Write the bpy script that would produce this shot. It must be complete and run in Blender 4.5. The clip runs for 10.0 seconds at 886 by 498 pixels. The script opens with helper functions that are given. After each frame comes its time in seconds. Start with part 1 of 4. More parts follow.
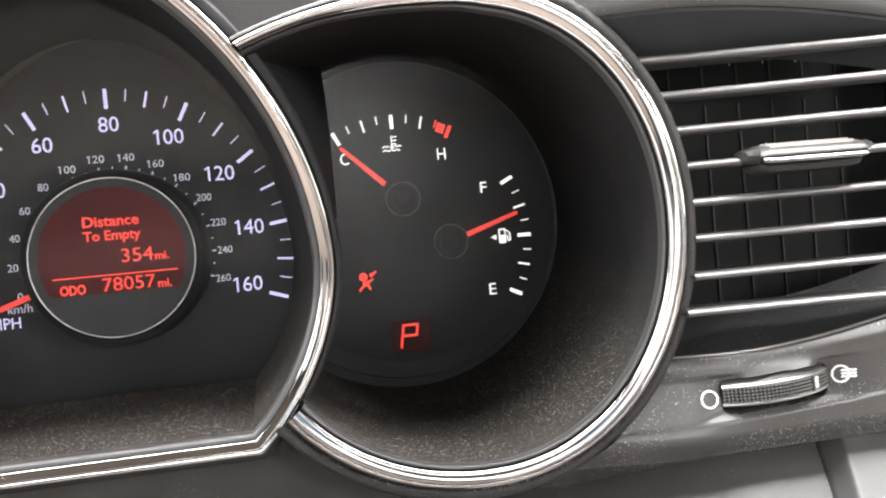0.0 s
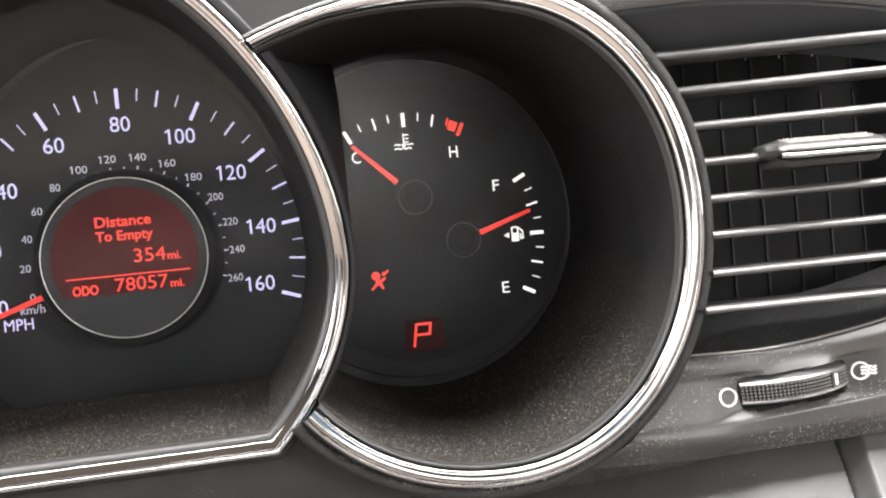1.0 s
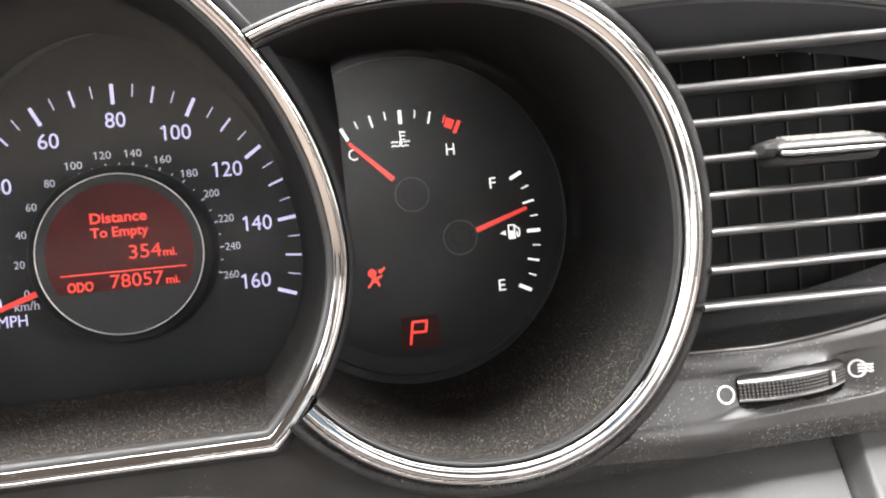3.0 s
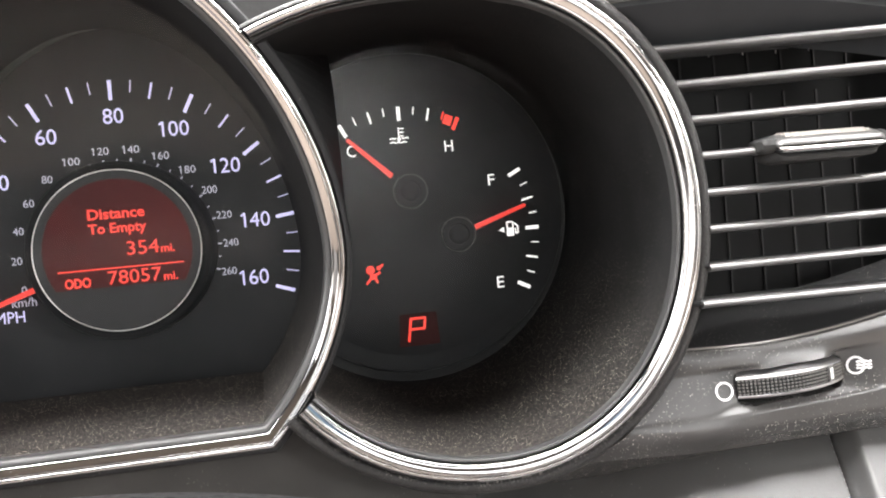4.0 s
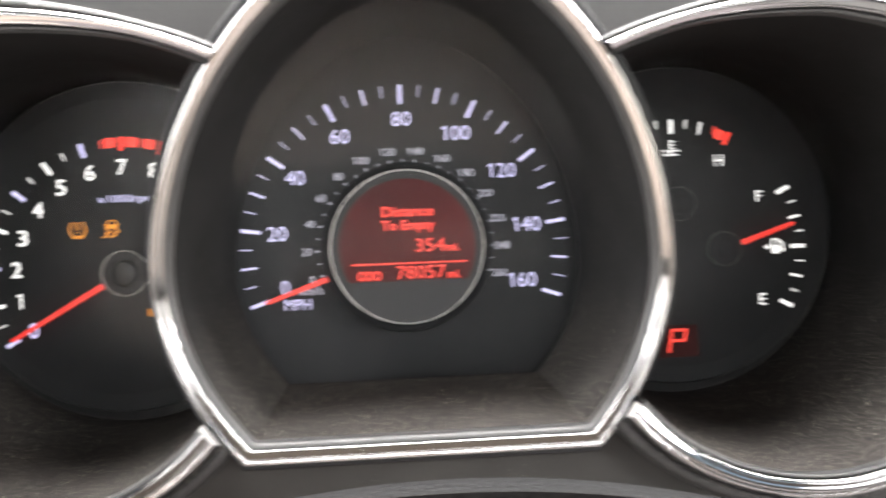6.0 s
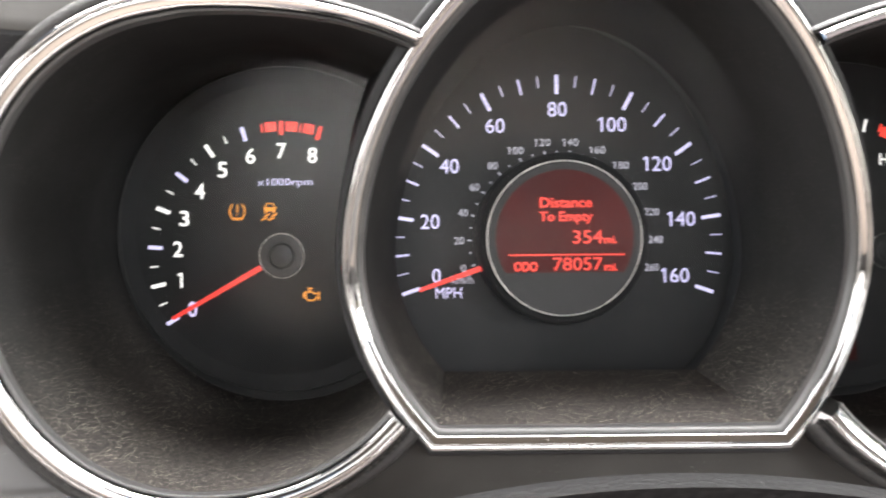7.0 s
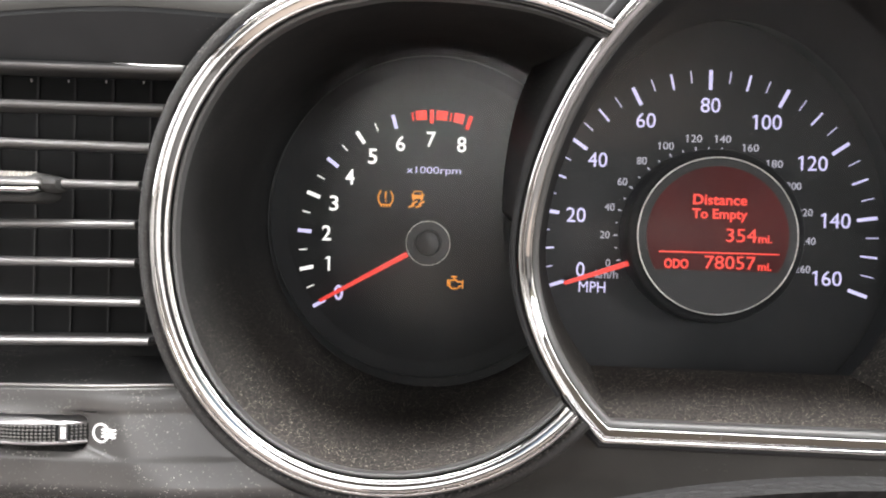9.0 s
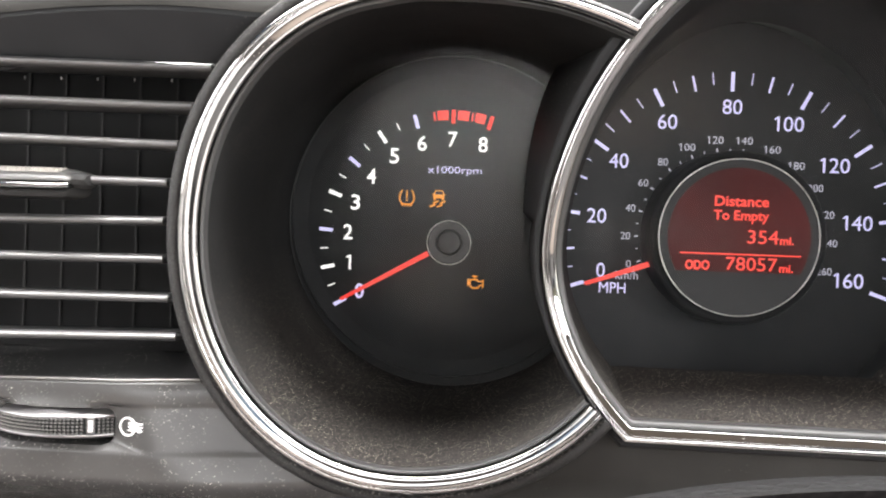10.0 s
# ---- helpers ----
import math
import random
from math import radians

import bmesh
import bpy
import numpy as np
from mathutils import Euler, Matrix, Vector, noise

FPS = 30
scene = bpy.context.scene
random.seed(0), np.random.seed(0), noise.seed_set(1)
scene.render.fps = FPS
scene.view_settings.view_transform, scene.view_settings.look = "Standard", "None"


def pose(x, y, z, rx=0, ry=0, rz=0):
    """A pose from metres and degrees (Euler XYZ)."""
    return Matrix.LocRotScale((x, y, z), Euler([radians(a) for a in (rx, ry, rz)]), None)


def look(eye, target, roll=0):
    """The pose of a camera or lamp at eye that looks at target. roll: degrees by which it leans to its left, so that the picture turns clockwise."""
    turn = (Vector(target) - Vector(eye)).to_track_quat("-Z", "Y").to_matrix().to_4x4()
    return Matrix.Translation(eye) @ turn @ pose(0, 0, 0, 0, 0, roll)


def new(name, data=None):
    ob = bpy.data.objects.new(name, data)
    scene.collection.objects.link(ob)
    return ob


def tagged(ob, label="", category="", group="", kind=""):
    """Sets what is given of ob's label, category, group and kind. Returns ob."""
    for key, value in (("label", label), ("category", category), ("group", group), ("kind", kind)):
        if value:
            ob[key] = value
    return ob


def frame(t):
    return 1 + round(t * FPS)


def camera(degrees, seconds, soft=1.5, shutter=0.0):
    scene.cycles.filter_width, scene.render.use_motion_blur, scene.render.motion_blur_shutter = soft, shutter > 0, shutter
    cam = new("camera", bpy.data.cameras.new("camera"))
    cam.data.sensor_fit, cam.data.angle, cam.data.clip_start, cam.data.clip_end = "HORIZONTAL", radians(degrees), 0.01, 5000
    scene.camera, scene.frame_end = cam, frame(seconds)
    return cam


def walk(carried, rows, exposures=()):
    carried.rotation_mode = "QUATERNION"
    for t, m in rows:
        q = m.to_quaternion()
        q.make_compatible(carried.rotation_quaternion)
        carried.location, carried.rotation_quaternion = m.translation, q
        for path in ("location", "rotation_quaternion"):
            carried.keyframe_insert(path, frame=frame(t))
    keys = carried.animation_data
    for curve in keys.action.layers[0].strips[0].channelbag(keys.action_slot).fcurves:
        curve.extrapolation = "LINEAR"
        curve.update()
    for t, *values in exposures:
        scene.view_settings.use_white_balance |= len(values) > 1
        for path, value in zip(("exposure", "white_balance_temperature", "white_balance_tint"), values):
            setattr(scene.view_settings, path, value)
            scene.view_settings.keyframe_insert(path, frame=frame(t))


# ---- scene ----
cam = camera(55.322, 10.0, soft=2.05, shutter=0.85)
PATH = [
    (0, (0.05809, -0.30730, 0.00018), (0.40893, 1.66121, -0.04306), -5.257),
    (0.5, (0.05584, -0.30619, 0.00026), (0.39564, 1.66415, -0.04780), -5.484),
    (1, (0.05594, -0.30539, -0.00003), (0.39294, 1.66555, -0.04305), -5.578),
    (1.5, (0.05544, -0.30586, 0.00068), (0.39965, 1.66393, -0.03755), -5.562),
    (2, (0.05442, -0.30526, 0.00036), (0.40580, 1.66321, -0.04042), -5.504),
    (2.5, (0.05396, -0.30478, -0.00027), (0.40997, 1.66281, -0.04329), -5.427),
    (4, (0.05430, -0.30422, -0.00125), (0.41352, 1.66263, -0.05084), -5.326),
    (4.5, (0.04507, -0.30403, -0.00175), (0.39212, 1.66517, -0.04427), -4.788),
    (5, (0.02375, -0.30640, 0.00084), (0.31591, 1.67207, -0.01666), -3.944),
    (5.5, (0.00870, -0.30444, 0.00116), (0.22184, 1.68413, -0.01169), -3.102),
    (6, (-0.00686, -0.30333, 0.00151), (0.12662, 1.69219, -0.00857), -2.279),
    (6.2, (-0.01532, -0.30203, 0.00063), (0.07451, 1.69594, -0.00703), -1.858),
    (7.3, (-0.04752, -0.30085, 0.00082), (-0.07360, 1.69886, -0.02131), -0.161),
    (7.5, (-0.05062, -0.30118, 0.00015), (-0.10670, 1.69798, -0.01511), 0.025),
    (8, (-0.06063, -0.30161, -0.00104), (-0.15592, 1.69604, -0.01842), 0.638),
    (8.5, (-0.06626, -0.30248, -0.00128), (-0.19331, 1.69334, -0.02536), 1.231),
    (9, (-0.07031, -0.30270, -0.00139), (-0.21498, 1.69184, -0.03142), 1.657),
    (9.5, (-0.07139, -0.30267, -0.00189), (-0.22662, 1.69107, -0.03151), 1.896),
    (10, (-0.07339, -0.30425, -0.00246), (-0.24558, 1.68816, -0.02809), 2.099),
]
walk(cam, [(t, look(eye, target, roll)) for t, eye, target, roll in PATH], [(0.0, 0.31), (4.0, 0.35), (5.5, 0.55), (6.2, 0.69), (7.3, 0.57), (8.5, 0.4), (10.0, 0.32)])


# ---- light: daylight through the car's windows ----
def window_light(at, target, width, height, watts, colour):
    lamp = bpy.data.lights.new("window_light", "AREA")
    lamp.shape, lamp.size, lamp.size_y = "RECTANGLE", width, height
    lamp.energy, lamp.color = watts, colour
    ob = new("window_light", lamp)
    ob.matrix_world = look(at, target)
    return ob


world = bpy.data.worlds.new("world")
scene.world = world
world.use_nodes = True
sky = world.node_tree.nodes.new("ShaderNodeTexSky")
sky.sky_type, sky.sun_disc = "NISHITA", False
sky.sun_elevation, sky.sun_rotation = radians(50), radians(200)
world.node_tree.links.new(sky.outputs[0], world.node_tree.nodes["Background"].inputs[0])
world.node_tree.nodes["Background"].inputs[1].default_value = 0.1

sun_data = bpy.data.lights.new("sun", "SUN")
sun_data.energy, sun_data.angle, sun_data.color = 0.8, radians(12), (1.0, 0.96, 0.9)
sun = new("sun", sun_data)
sun.matrix_world = look((-2, -3, 4), (0, 0, 0))

DAY = (1.0, 0.975, 0.965)
window_light((-0.72, -0.28, 0.22), (0.0, -0.26, 0.0), 1.2, 0.38, 11.5, DAY)
window_light((1.22, -0.35, 0.16), (0.0, -0.32, 0.0), 1.1, 0.5, 9.0, (1.0, 0.96, 0.9))
window_light((1.21, -1.43, 0.24), (0.05, -0.05, 0.0), 0.3, 0.34, 12.5, DAY)
window_light((0.2, -2.05, 0.30), (0.2, 0.0, 0.05), 1.0, 0.32, 5.5, DAY)
window_light((0.2, -0.12, 0.39), (0.2, -0.49, -0.21), 1.3, 0.56, 50.0, (1.0, 0.975, 0.965))


# ---- materials ----
def material(name, colour, rough=0.5, metal=0.0, spec=0.5, emit=None, power=0.0):
    m = bpy.data.materials.new(name)
    m.use_nodes = True
    b = m.node_tree.nodes["Principled BSDF"]
    b.inputs["Base Color"].default_value = (*colour, 1)
    b.inputs["Roughness"].default_value = rough
    b.inputs["Metallic"].default_value = metal
    b.inputs["Specular IOR Level"].default_value = spec
    if emit:
        b.inputs["Emission Color"].default_value = (*emit, 1)
        b.inputs["Emission Strength"].default_value = power
    return m


def link(m, a, b):
    m.node_tree.links.new(a, b)


def node(m, kind, **values):
    n = m.node_tree.nodes.new(kind)
    for key, value in values.items():
        n.inputs[key.replace("_", " ")].default_value = value
    return n


def coords(m):
    return m.node_tree.nodes.new("ShaderNodeTexCoord").outputs["Object"]


def ramp(m, source, stops):
    r = m.node_tree.nodes.new("ShaderNodeValToRGB")
    link(m, source, r.inputs[0])
    e = r.color_ramp.elements
    while len(e) < len(stops):
        e.new(0.5)
    for k, (p, c) in zip(e, stops):
        k.position = p
        k.color = (c, c, c, 1) if isinstance(c, (int, float)) else (*c, 1)
    return r.outputs[0]


def mix(m, fac, a, b):
    n = m.node_tree.nodes.new("ShaderNodeMix")
    n.data_type = "RGBA"
    link(m, fac, n.inputs[0])
    for socket, v in ((n.inputs[6], a), (n.inputs[7], b)):
        if isinstance(v, tuple):
            socket.default_value = (*v, 1)
        else:
            link(m, v, socket)
    return n.outputs[2]


def grain(m, scale, strength, distance=0.0002, detail=4):
    """Fine relief of a moulded surface."""
    t = node(m, "ShaderNodeTexNoise", Scale=scale, Detail=detail, Roughness=0.6)
    link(m, coords(m), t.inputs["Vector"])
    bump = node(m, "ShaderNodeBump", Strength=strength, Distance=distance)
    link(m, t.outputs[0], bump.inputs["Height"])
    link(m, bump.outputs[0], m.node_tree.nodes["Principled BSDF"].inputs["Normal"])


def flecks(m, base, fleck, scale, size, patch_scale, low, high, few=0.45, settled=False):
    """Dust: small separate specks, thicker in some places than in others; settled: it lies on what faces up."""
    b = m.node_tree.nodes["Principled BSDF"]
    v = node(m, "ShaderNodeTexVoronoi", Scale=scale)
    link(m, coords(m), v.inputs["Vector"])
    near = ramp(m, v.outputs["Distance"], [(0.0, 1.0), (size * 0.5, 1.0), (size, 0.0)])
    pick = node(m, "ShaderNodeTexNoise", Scale=patch_scale, Detail=3.0)
    link(m, coords(m), pick.inputs["Vector"])
    many = ramp(m, pick.outputs[0], [(low, 0.0), (high, 1.0)])
    each = ramp(m, v.outputs["Color"], [(few, 0.0), (0.95, 1.0)])
    a = node(m, "ShaderNodeMath")
    a.operation = "MULTIPLY"
    link(m, near, a.inputs[0])
    link(m, many, a.inputs[1])
    c = node(m, "ShaderNodeMath")
    c.operation = "MULTIPLY"
    link(m, a.outputs[0], c.inputs[0])
    link(m, each, c.inputs[1])
    speck = c.outputs[0]
    if settled:
        split = m.node_tree.nodes.new("ShaderNodeSeparateXYZ")
        link(m, m.node_tree.nodes.new("ShaderNodeNewGeometry").outputs["Normal"], split.inputs[0])
        lie = node(m, "ShaderNodeMath")
        lie.operation = "MULTIPLY"
        link(m, speck, lie.inputs[0])
        link(m, ramp(m, split.outputs[2], [(0.15, 0.07), (0.85, 1.0)]), lie.inputs[1])
        speck = lie.outputs[0]
    tone = node(m, "ShaderNodeTexNoise", Scale=60.0, Detail=5.0)
    link(m, coords(m), tone.inputs["Vector"])
    ground = mix(m, tone.outputs[0], tuple(x * 0.7 for x in base), tuple(x * 1.35 for x in base))
    link(m, mix(m, speck, ground, fleck), b.inputs["Base Color"])
    return m


M_HUB = material("needle_cap", (0.03, 0.03, 0.03), 0.35, spec=0.3)
M_DIAL = material("dial_print", (0.023, 0.0233, 0.0243), 0.5, spec=0.2)
flecks(M_DIAL, (0.023, 0.0233, 0.0243), (0.12, 0.12, 0.11), 260, 0.08, 30, 0.55, 0.8)
M_BOWL = material("bowl_plastic", (0.021, 0.021, 0.021), 0.75, spec=0.03)
flecks(M_BOWL, (0.021, 0.021, 0.021), (1.0, 0.9, 0.78), 1700, 0.33, 45, 0.28, 0.55, 0.45, True)
split = M_BOWL.node_tree.nodes.new("ShaderNodeSeparateXYZ")
link(M_BOWL, M_BOWL.node_tree.nodes.new("ShaderNodeNewGeometry").outputs["Normal"], split.inputs[0])
fine = node(M_BOWL, "ShaderNodeTexNoise", Scale=1500.0, Detail=2.0)
link(M_BOWL, coords(M_BOWL), fine.inputs["Vector"])
film = node(M_BOWL, "ShaderNodeMath")
film.operation = "MULTIPLY"
link(M_BOWL, ramp(M_BOWL, split.outputs[2], [(0.15, 0.0), (0.85, 0.1)]), film.inputs[0])
link(M_BOWL, ramp(M_BOWL, fine.outputs[0], [(0.4, 0.0), (0.72, 1.0)]), film.inputs[1])
bowl_out = M_BOWL.node_tree.nodes["Principled BSDF"].inputs["Base Color"]
link(M_BOWL, mix(M_BOWL, film.outputs[0], bowl_out.links[0].from_socket, (0.62, 0.52, 0.43)), bowl_out)
grain(M_BOWL, 1500, 0.5)
M_TRIM = material("black_trim", (0.024, 0.0243, 0.025), 0.6, spec=0.12)
flecks(M_TRIM, (0.024, 0.0243, 0.025), (0.4, 0.38, 0.34), 700, 0.22, 25, 0.5, 0.75)
grain(M_TRIM, 1200, 0.25)
M_EDGE = material("grained_edge", (0.015, 0.0148, 0.0145), 0.5)
flecks(M_EDGE, (0.015, 0.0148, 0.0145), (0.5, 0.47, 0.43), 1500, 0.5, 30, 0.3, 0.5, 0.2, True)
grain(M_EDGE, 1300, 0.9, 0.0005)
M_LIP = material("grey_lip", (0.05, 0.05, 0.0495), 0.34)
# paler than the panels: draws their edge highlight; plain hub rings use it too
M_EDGELINE = material("highlight_and_ring", (0.22, 0.215, 0.21), 0.22, 0.3)
M_CHROME = material("chrome", (0.46, 0.452, 0.446), 0.07, 1.0)
v = node(M_CHROME, "ShaderNodeTexVoronoi", Scale=900.0)
link(M_CHROME, coords(M_CHROME), v.inputs["Vector"])
t = node(M_CHROME, "ShaderNodeTexNoise", Scale=35.0, Detail=3.0)
link(M_CHROME, coords(M_CHROME), t.inputs["Vector"])
dust = node(M_CHROME, "ShaderNodeMath")
dust.operation = "MULTIPLY"
link(M_CHROME, ramp(M_CHROME, v.outputs["Distance"], [(0.0, 1.0), (0.28, 0.0)]), dust.inputs[0])
link(M_CHROME, ramp(M_CHROME, t.outputs[0], [(0.52, 0.0), (0.7, 0.8)]), dust.inputs[1])
link(M_CHROME, ramp(M_CHROME, dust.outputs[0], [(0.0, 0.045), (1.0, 0.6)]), M_CHROME.node_tree.nodes["Principled BSDF"].inputs["Roughness"])
link(M_CHROME, ramp(M_CHROME, dust.outputs[0], [(0.25, 1.0), (0.8, 0.5)]), M_CHROME.node_tree.nodes["Principled BSDF"].inputs["Metallic"])
M_SILVER = material("satin_silver", (0.12, 0.118, 0.115), 0.34, 0.6)
grain(M_SILVER, 1400, 0.15)
M_SLAT = material("silver_paint", (0.2, 0.198, 0.196), 0.4, 0.8)
flecks(M_SLAT, (0.2, 0.198, 0.196), (0.36, 0.35, 0.33), 500, 0.2, 40, 0.5, 0.8)
grain(M_SLAT, 900, 0.12)
M_BLACK = material("vent_black", (0.014, 0.0141, 0.0142), 0.7, spec=0.1)
grain(M_BLACK, 700, 0.2)
M_GLOSS = material("gloss_black", (0.019, 0.02, 0.0215), 0.6, spec=0.25)
flecks(M_GLOSS, (0.019, 0.02, 0.0215), (0.2, 0.2, 0.19), 900, 0.2, 30, 0.6, 0.8)
M_LEDGE = material("ledge_black", (0.018, 0.018, 0.0182), 0.7, spec=0.15)
flecks(M_LEDGE, (0.018, 0.018, 0.0182), (0.8, 0.76, 0.68), 1900, 0.24, 40, 0.45, 0.65, 0.45)
M_PANEL = material("dash_plastic", (0.058, 0.0571, 0.0558), 0.27, spec=0.45)
flecks(M_PANEL, (0.058, 0.0571, 0.0558), (0.9, 0.85, 0.78), 1500, 0.28, 45, 0.4, 0.62, 0.35)
grain(M_PANEL, 1500, 0.16)
M_HOOD = material("hood_plastic", (0.019, 0.0188, 0.0182), 0.6)
flecks(M_HOOD, (0.019, 0.0188, 0.0182), (0.4, 0.4, 0.38), 300, 0.12, 30, 0.6, 0.8)
grain(M_HOOD, 800, 0.4)
M_BROW = material("brow_plastic", (0.042, 0.041, 0.039), 0.7, spec=0.15)
flecks(M_BROW, (0.042, 0.041, 0.039), (0.4, 0.38, 0.35), 1300, 0.2, 35, 0.5, 0.75)
grain(M_BROW, 700, 0.25)
M_KNEE = material("knee_plastic", (0.05, 0.0495, 0.048), 0.33)
flecks(M_KNEE, (0.05, 0.0495, 0.048), (0.6, 0.58, 0.52), 900, 0.16, 40, 0.55, 0.75)
grain(M_KNEE, 1500, 0.2)
M_VANE = material("vane_plastic", (0.034, 0.034, 0.0335), 0.55, spec=0.25)
M_STUD = material("stud_plastic", (0.36, 0.34, 0.31), 0.35, 0.3)
M_GRIP = material("grip_plastic", (0.3, 0.295, 0.285), 0.25, 0.6)
M_WHEELRIM = material("wheel_rim", (0.32, 0.315, 0.315), 0.3, 0.85)
M_LEATHER = material("leather_grain", (0.009, 0.009, 0.009), 0.6, spec=0.12)
v = node(M_LEATHER, "ShaderNodeTexVoronoi", Scale=420.0)
link(M_LEATHER, coords(M_LEATHER), v.inputs["Vector"])
bump = node(M_LEATHER, "ShaderNodeBump", Strength=0.8, Distance=0.0006)
link(M_LEATHER, v.outputs["Distance"], bump.inputs["Height"])
link(M_LEATHER, bump.outputs[0], M_LEATHER.node_tree.nodes["Principled BSDF"].inputs["Normal"])
M_LIT = material("lit_violet_white", (0.3, 0.3, 0.34), 0.5, emit=(0.66, 0.62, 1.0), power=0.75)
M_WHITE = material("lit_white", (0.4, 0.4, 0.4), 0.5, emit=(1.0, 0.98, 0.95), power=0.85)
M_DIM = material("dim_violet_white", (0.3, 0.3, 0.34), 0.5, emit=(0.72, 0.7, 0.85), power=0.42)
M_RED = material("lit_red", (0.4, 0.03, 0.02), 0.5, emit=(1.0, 0.055, 0.035), power=0.9)
M_NEEDLE = material("needle_red", (0.5, 0.03, 0.02), 0.4, emit=(1.0, 0.05, 0.035), power=0.6)
M_AMBER = material("lit_amber", (0.4, 0.2, 0.02), 0.5, emit=(1.0, 0.33, 0.03), power=0.6)
M_PRINT = material("white_print", (0.78, 0.78, 0.77), 0.5)
M_SCREEN = material("dark_screen", (0.01, 0.01, 0.01), 0.35, spec=0.25)
M_LCD = material("red_backlit_lcd", (0.012, 0.005, 0.005), 0.45, spec=0.12, emit=(1.0, 0.07, 0.055), power=0.06)
t = node(M_LCD, "ShaderNodeTexNoise", Scale=45.0, Detail=1.0)
link(M_LCD, coords(M_LCD), t.inputs["Vector"])
link(M_LCD, ramp(M_LCD, t.outputs[0], [(0.3, 0.032), (0.7, 0.06)]), M_LCD.node_tree.nodes["Principled BSDF"].inputs["Emission Strength"])
M_GEAR = material("gear_window", (0.02, 0.008, 0.008), 0.6, spec=0.1, emit=(1.0, 0.06, 0.05), power=0.01)
M_RING = material("pod_ring", (0.85, 0.83, 0.79), 0.4, 0.5)
M_CABIN = material("cabin_lining", (0.4, 0.39, 0.38), 0.8)
grain(M_CABIN, 200, 0.3)
M_LINER = material("headliner_cloth", (0.11, 0.092, 0.076), 0.9)
grain(M_LINER, 300, 0.4)
# for the unseen block that darkens the lower chrome's reflections
M_DARK_BLOCK = material("dark_reflection_block", (0.11, 0.096, 0.098), 0.8)
M_SEAT = material("seat_cloth", (0.3, 0.25, 0.212), 0.9)
# pale tone of the unseen slab that brightens the panes' and chrome's reflections
M_BACK_REFLECTOR = material("seat_back_reflector", (0.66, 0.65, 0.64), 0.9)
M_FLOOR = material("floor_cloth", (0.08, 0.077, 0.074), 0.9)
M_GROUND = material("asphalt_ground", (0.06, 0.06, 0.058), 0.9)
grain(M_GROUND, 30, 0.5, 0.01)


def clear_plastic(name, ior, rough, low, high):
    """Clear plastic with a thin, uneven film of dust that also lays haze over what lies behind."""
    m = bpy.data.materials.new(name)
    m.use_nodes = True
    m.node_tree.nodes.clear()
    out = m.node_tree.nodes.new("ShaderNodeOutputMaterial")
    both = m.node_tree.nodes.new("ShaderNodeMixShader")
    link(m, node(m, "ShaderNodeFresnel", IOR=ior).outputs[0], both.inputs[0])
    link(m, m.node_tree.nodes.new("ShaderNodeBsdfTransparent").outputs[0], both.inputs[1])
    link(m, node(m, "ShaderNodeBsdfGlossy", Roughness=rough).outputs[0], both.inputs[2])
    dusty = m.node_tree.nodes.new("ShaderNodeMixShader")
    # bluish diffuse film: besides dust, it puts haze into the colour and lifts blacks
    film = node(m, "ShaderNodeTexNoise", Scale=18.0, Detail=4.0)
    link(m, coords(m), film.inputs["Vector"])
    link(m, ramp(m, film.outputs[0], [(0.3, low), (0.7, high)]), dusty.inputs[0])
    link(m, both.outputs[0], dusty.inputs[1])
    link(m, node(m, "ShaderNodeBsdfDiffuse", Color=(0.54, 0.58, 0.63, 1)).outputs[0], dusty.inputs[2])
    link(m, dusty.outputs[0], out.inputs[0])
    return m


M_LENS = clear_plastic("clear_lens", 1.35, 0.18, 0.012, 0.017)
M_PANE = clear_plastic("clear_pane", 1.5, 0.22, 0.006, 0.01)

# ---- building helpers; lengths in millimetres ----
MM = 0.001
SPOT = {}


def mm(x, y, z):
    return Vector((x * MM, y * MM, z * MM))


def thing(name, x, y, z, label, category, group="", kind=""):
    ob = new(name)
    ob.empty_display_size = 0.01
    ob.location = mm(x, y, z)
    SPOT[ob] = Matrix.Translation(ob.location)
    return tagged(ob, label, category, group, kind)


def mesh_of(name, bm, mat, angle=35):
    bmesh.ops.remove_doubles(bm, verts=bm.verts, dist=1e-6)
    bmesh.ops.recalc_face_normals(bm, faces=bm.faces)
    me = bpy.data.meshes.new(name)
    bm.to_mesh(me)
    bm.free()
    for p in me.polygons:
        p.use_smooth = True
    me.set_sharp_from_angle(angle=radians(angle))
    me.materials.append(mat)
    return me


def put(name, me, parent, m=None, label=""):
    ob = new(name, me)
    spot = m or Matrix()
    if parent:
        ob.parent = parent
        ob.matrix_parent_inverse = SPOT[parent].inverted()
    ob.matrix_basis = spot
    SPOT[ob] = spot
    return tagged(ob, label) if label else ob


def part(name, bm, mat, parent, label="", angle=35):
    return put(name, mesh_of(name, bm, mat, angle), parent, None, label)


def loft(rows, closed=True, bm=None, cap=False):
    """A skin over rows of points of equal count."""
    bm = bm or bmesh.new()
    vs = [[bm.verts.new(p) for p in row] for row in rows]
    n = len(rows[0])
    for a, b in zip(vs, vs[1:]):
        for i in range(n if closed else n - 1):
            j = (i + 1) % n
            bm.faces.new((a[i], a[j], b[j], b[i]))
    if cap:
        bm.faces.new(vs[0])
        bm.faces.new(list(reversed(vs[-1])))
    return bm


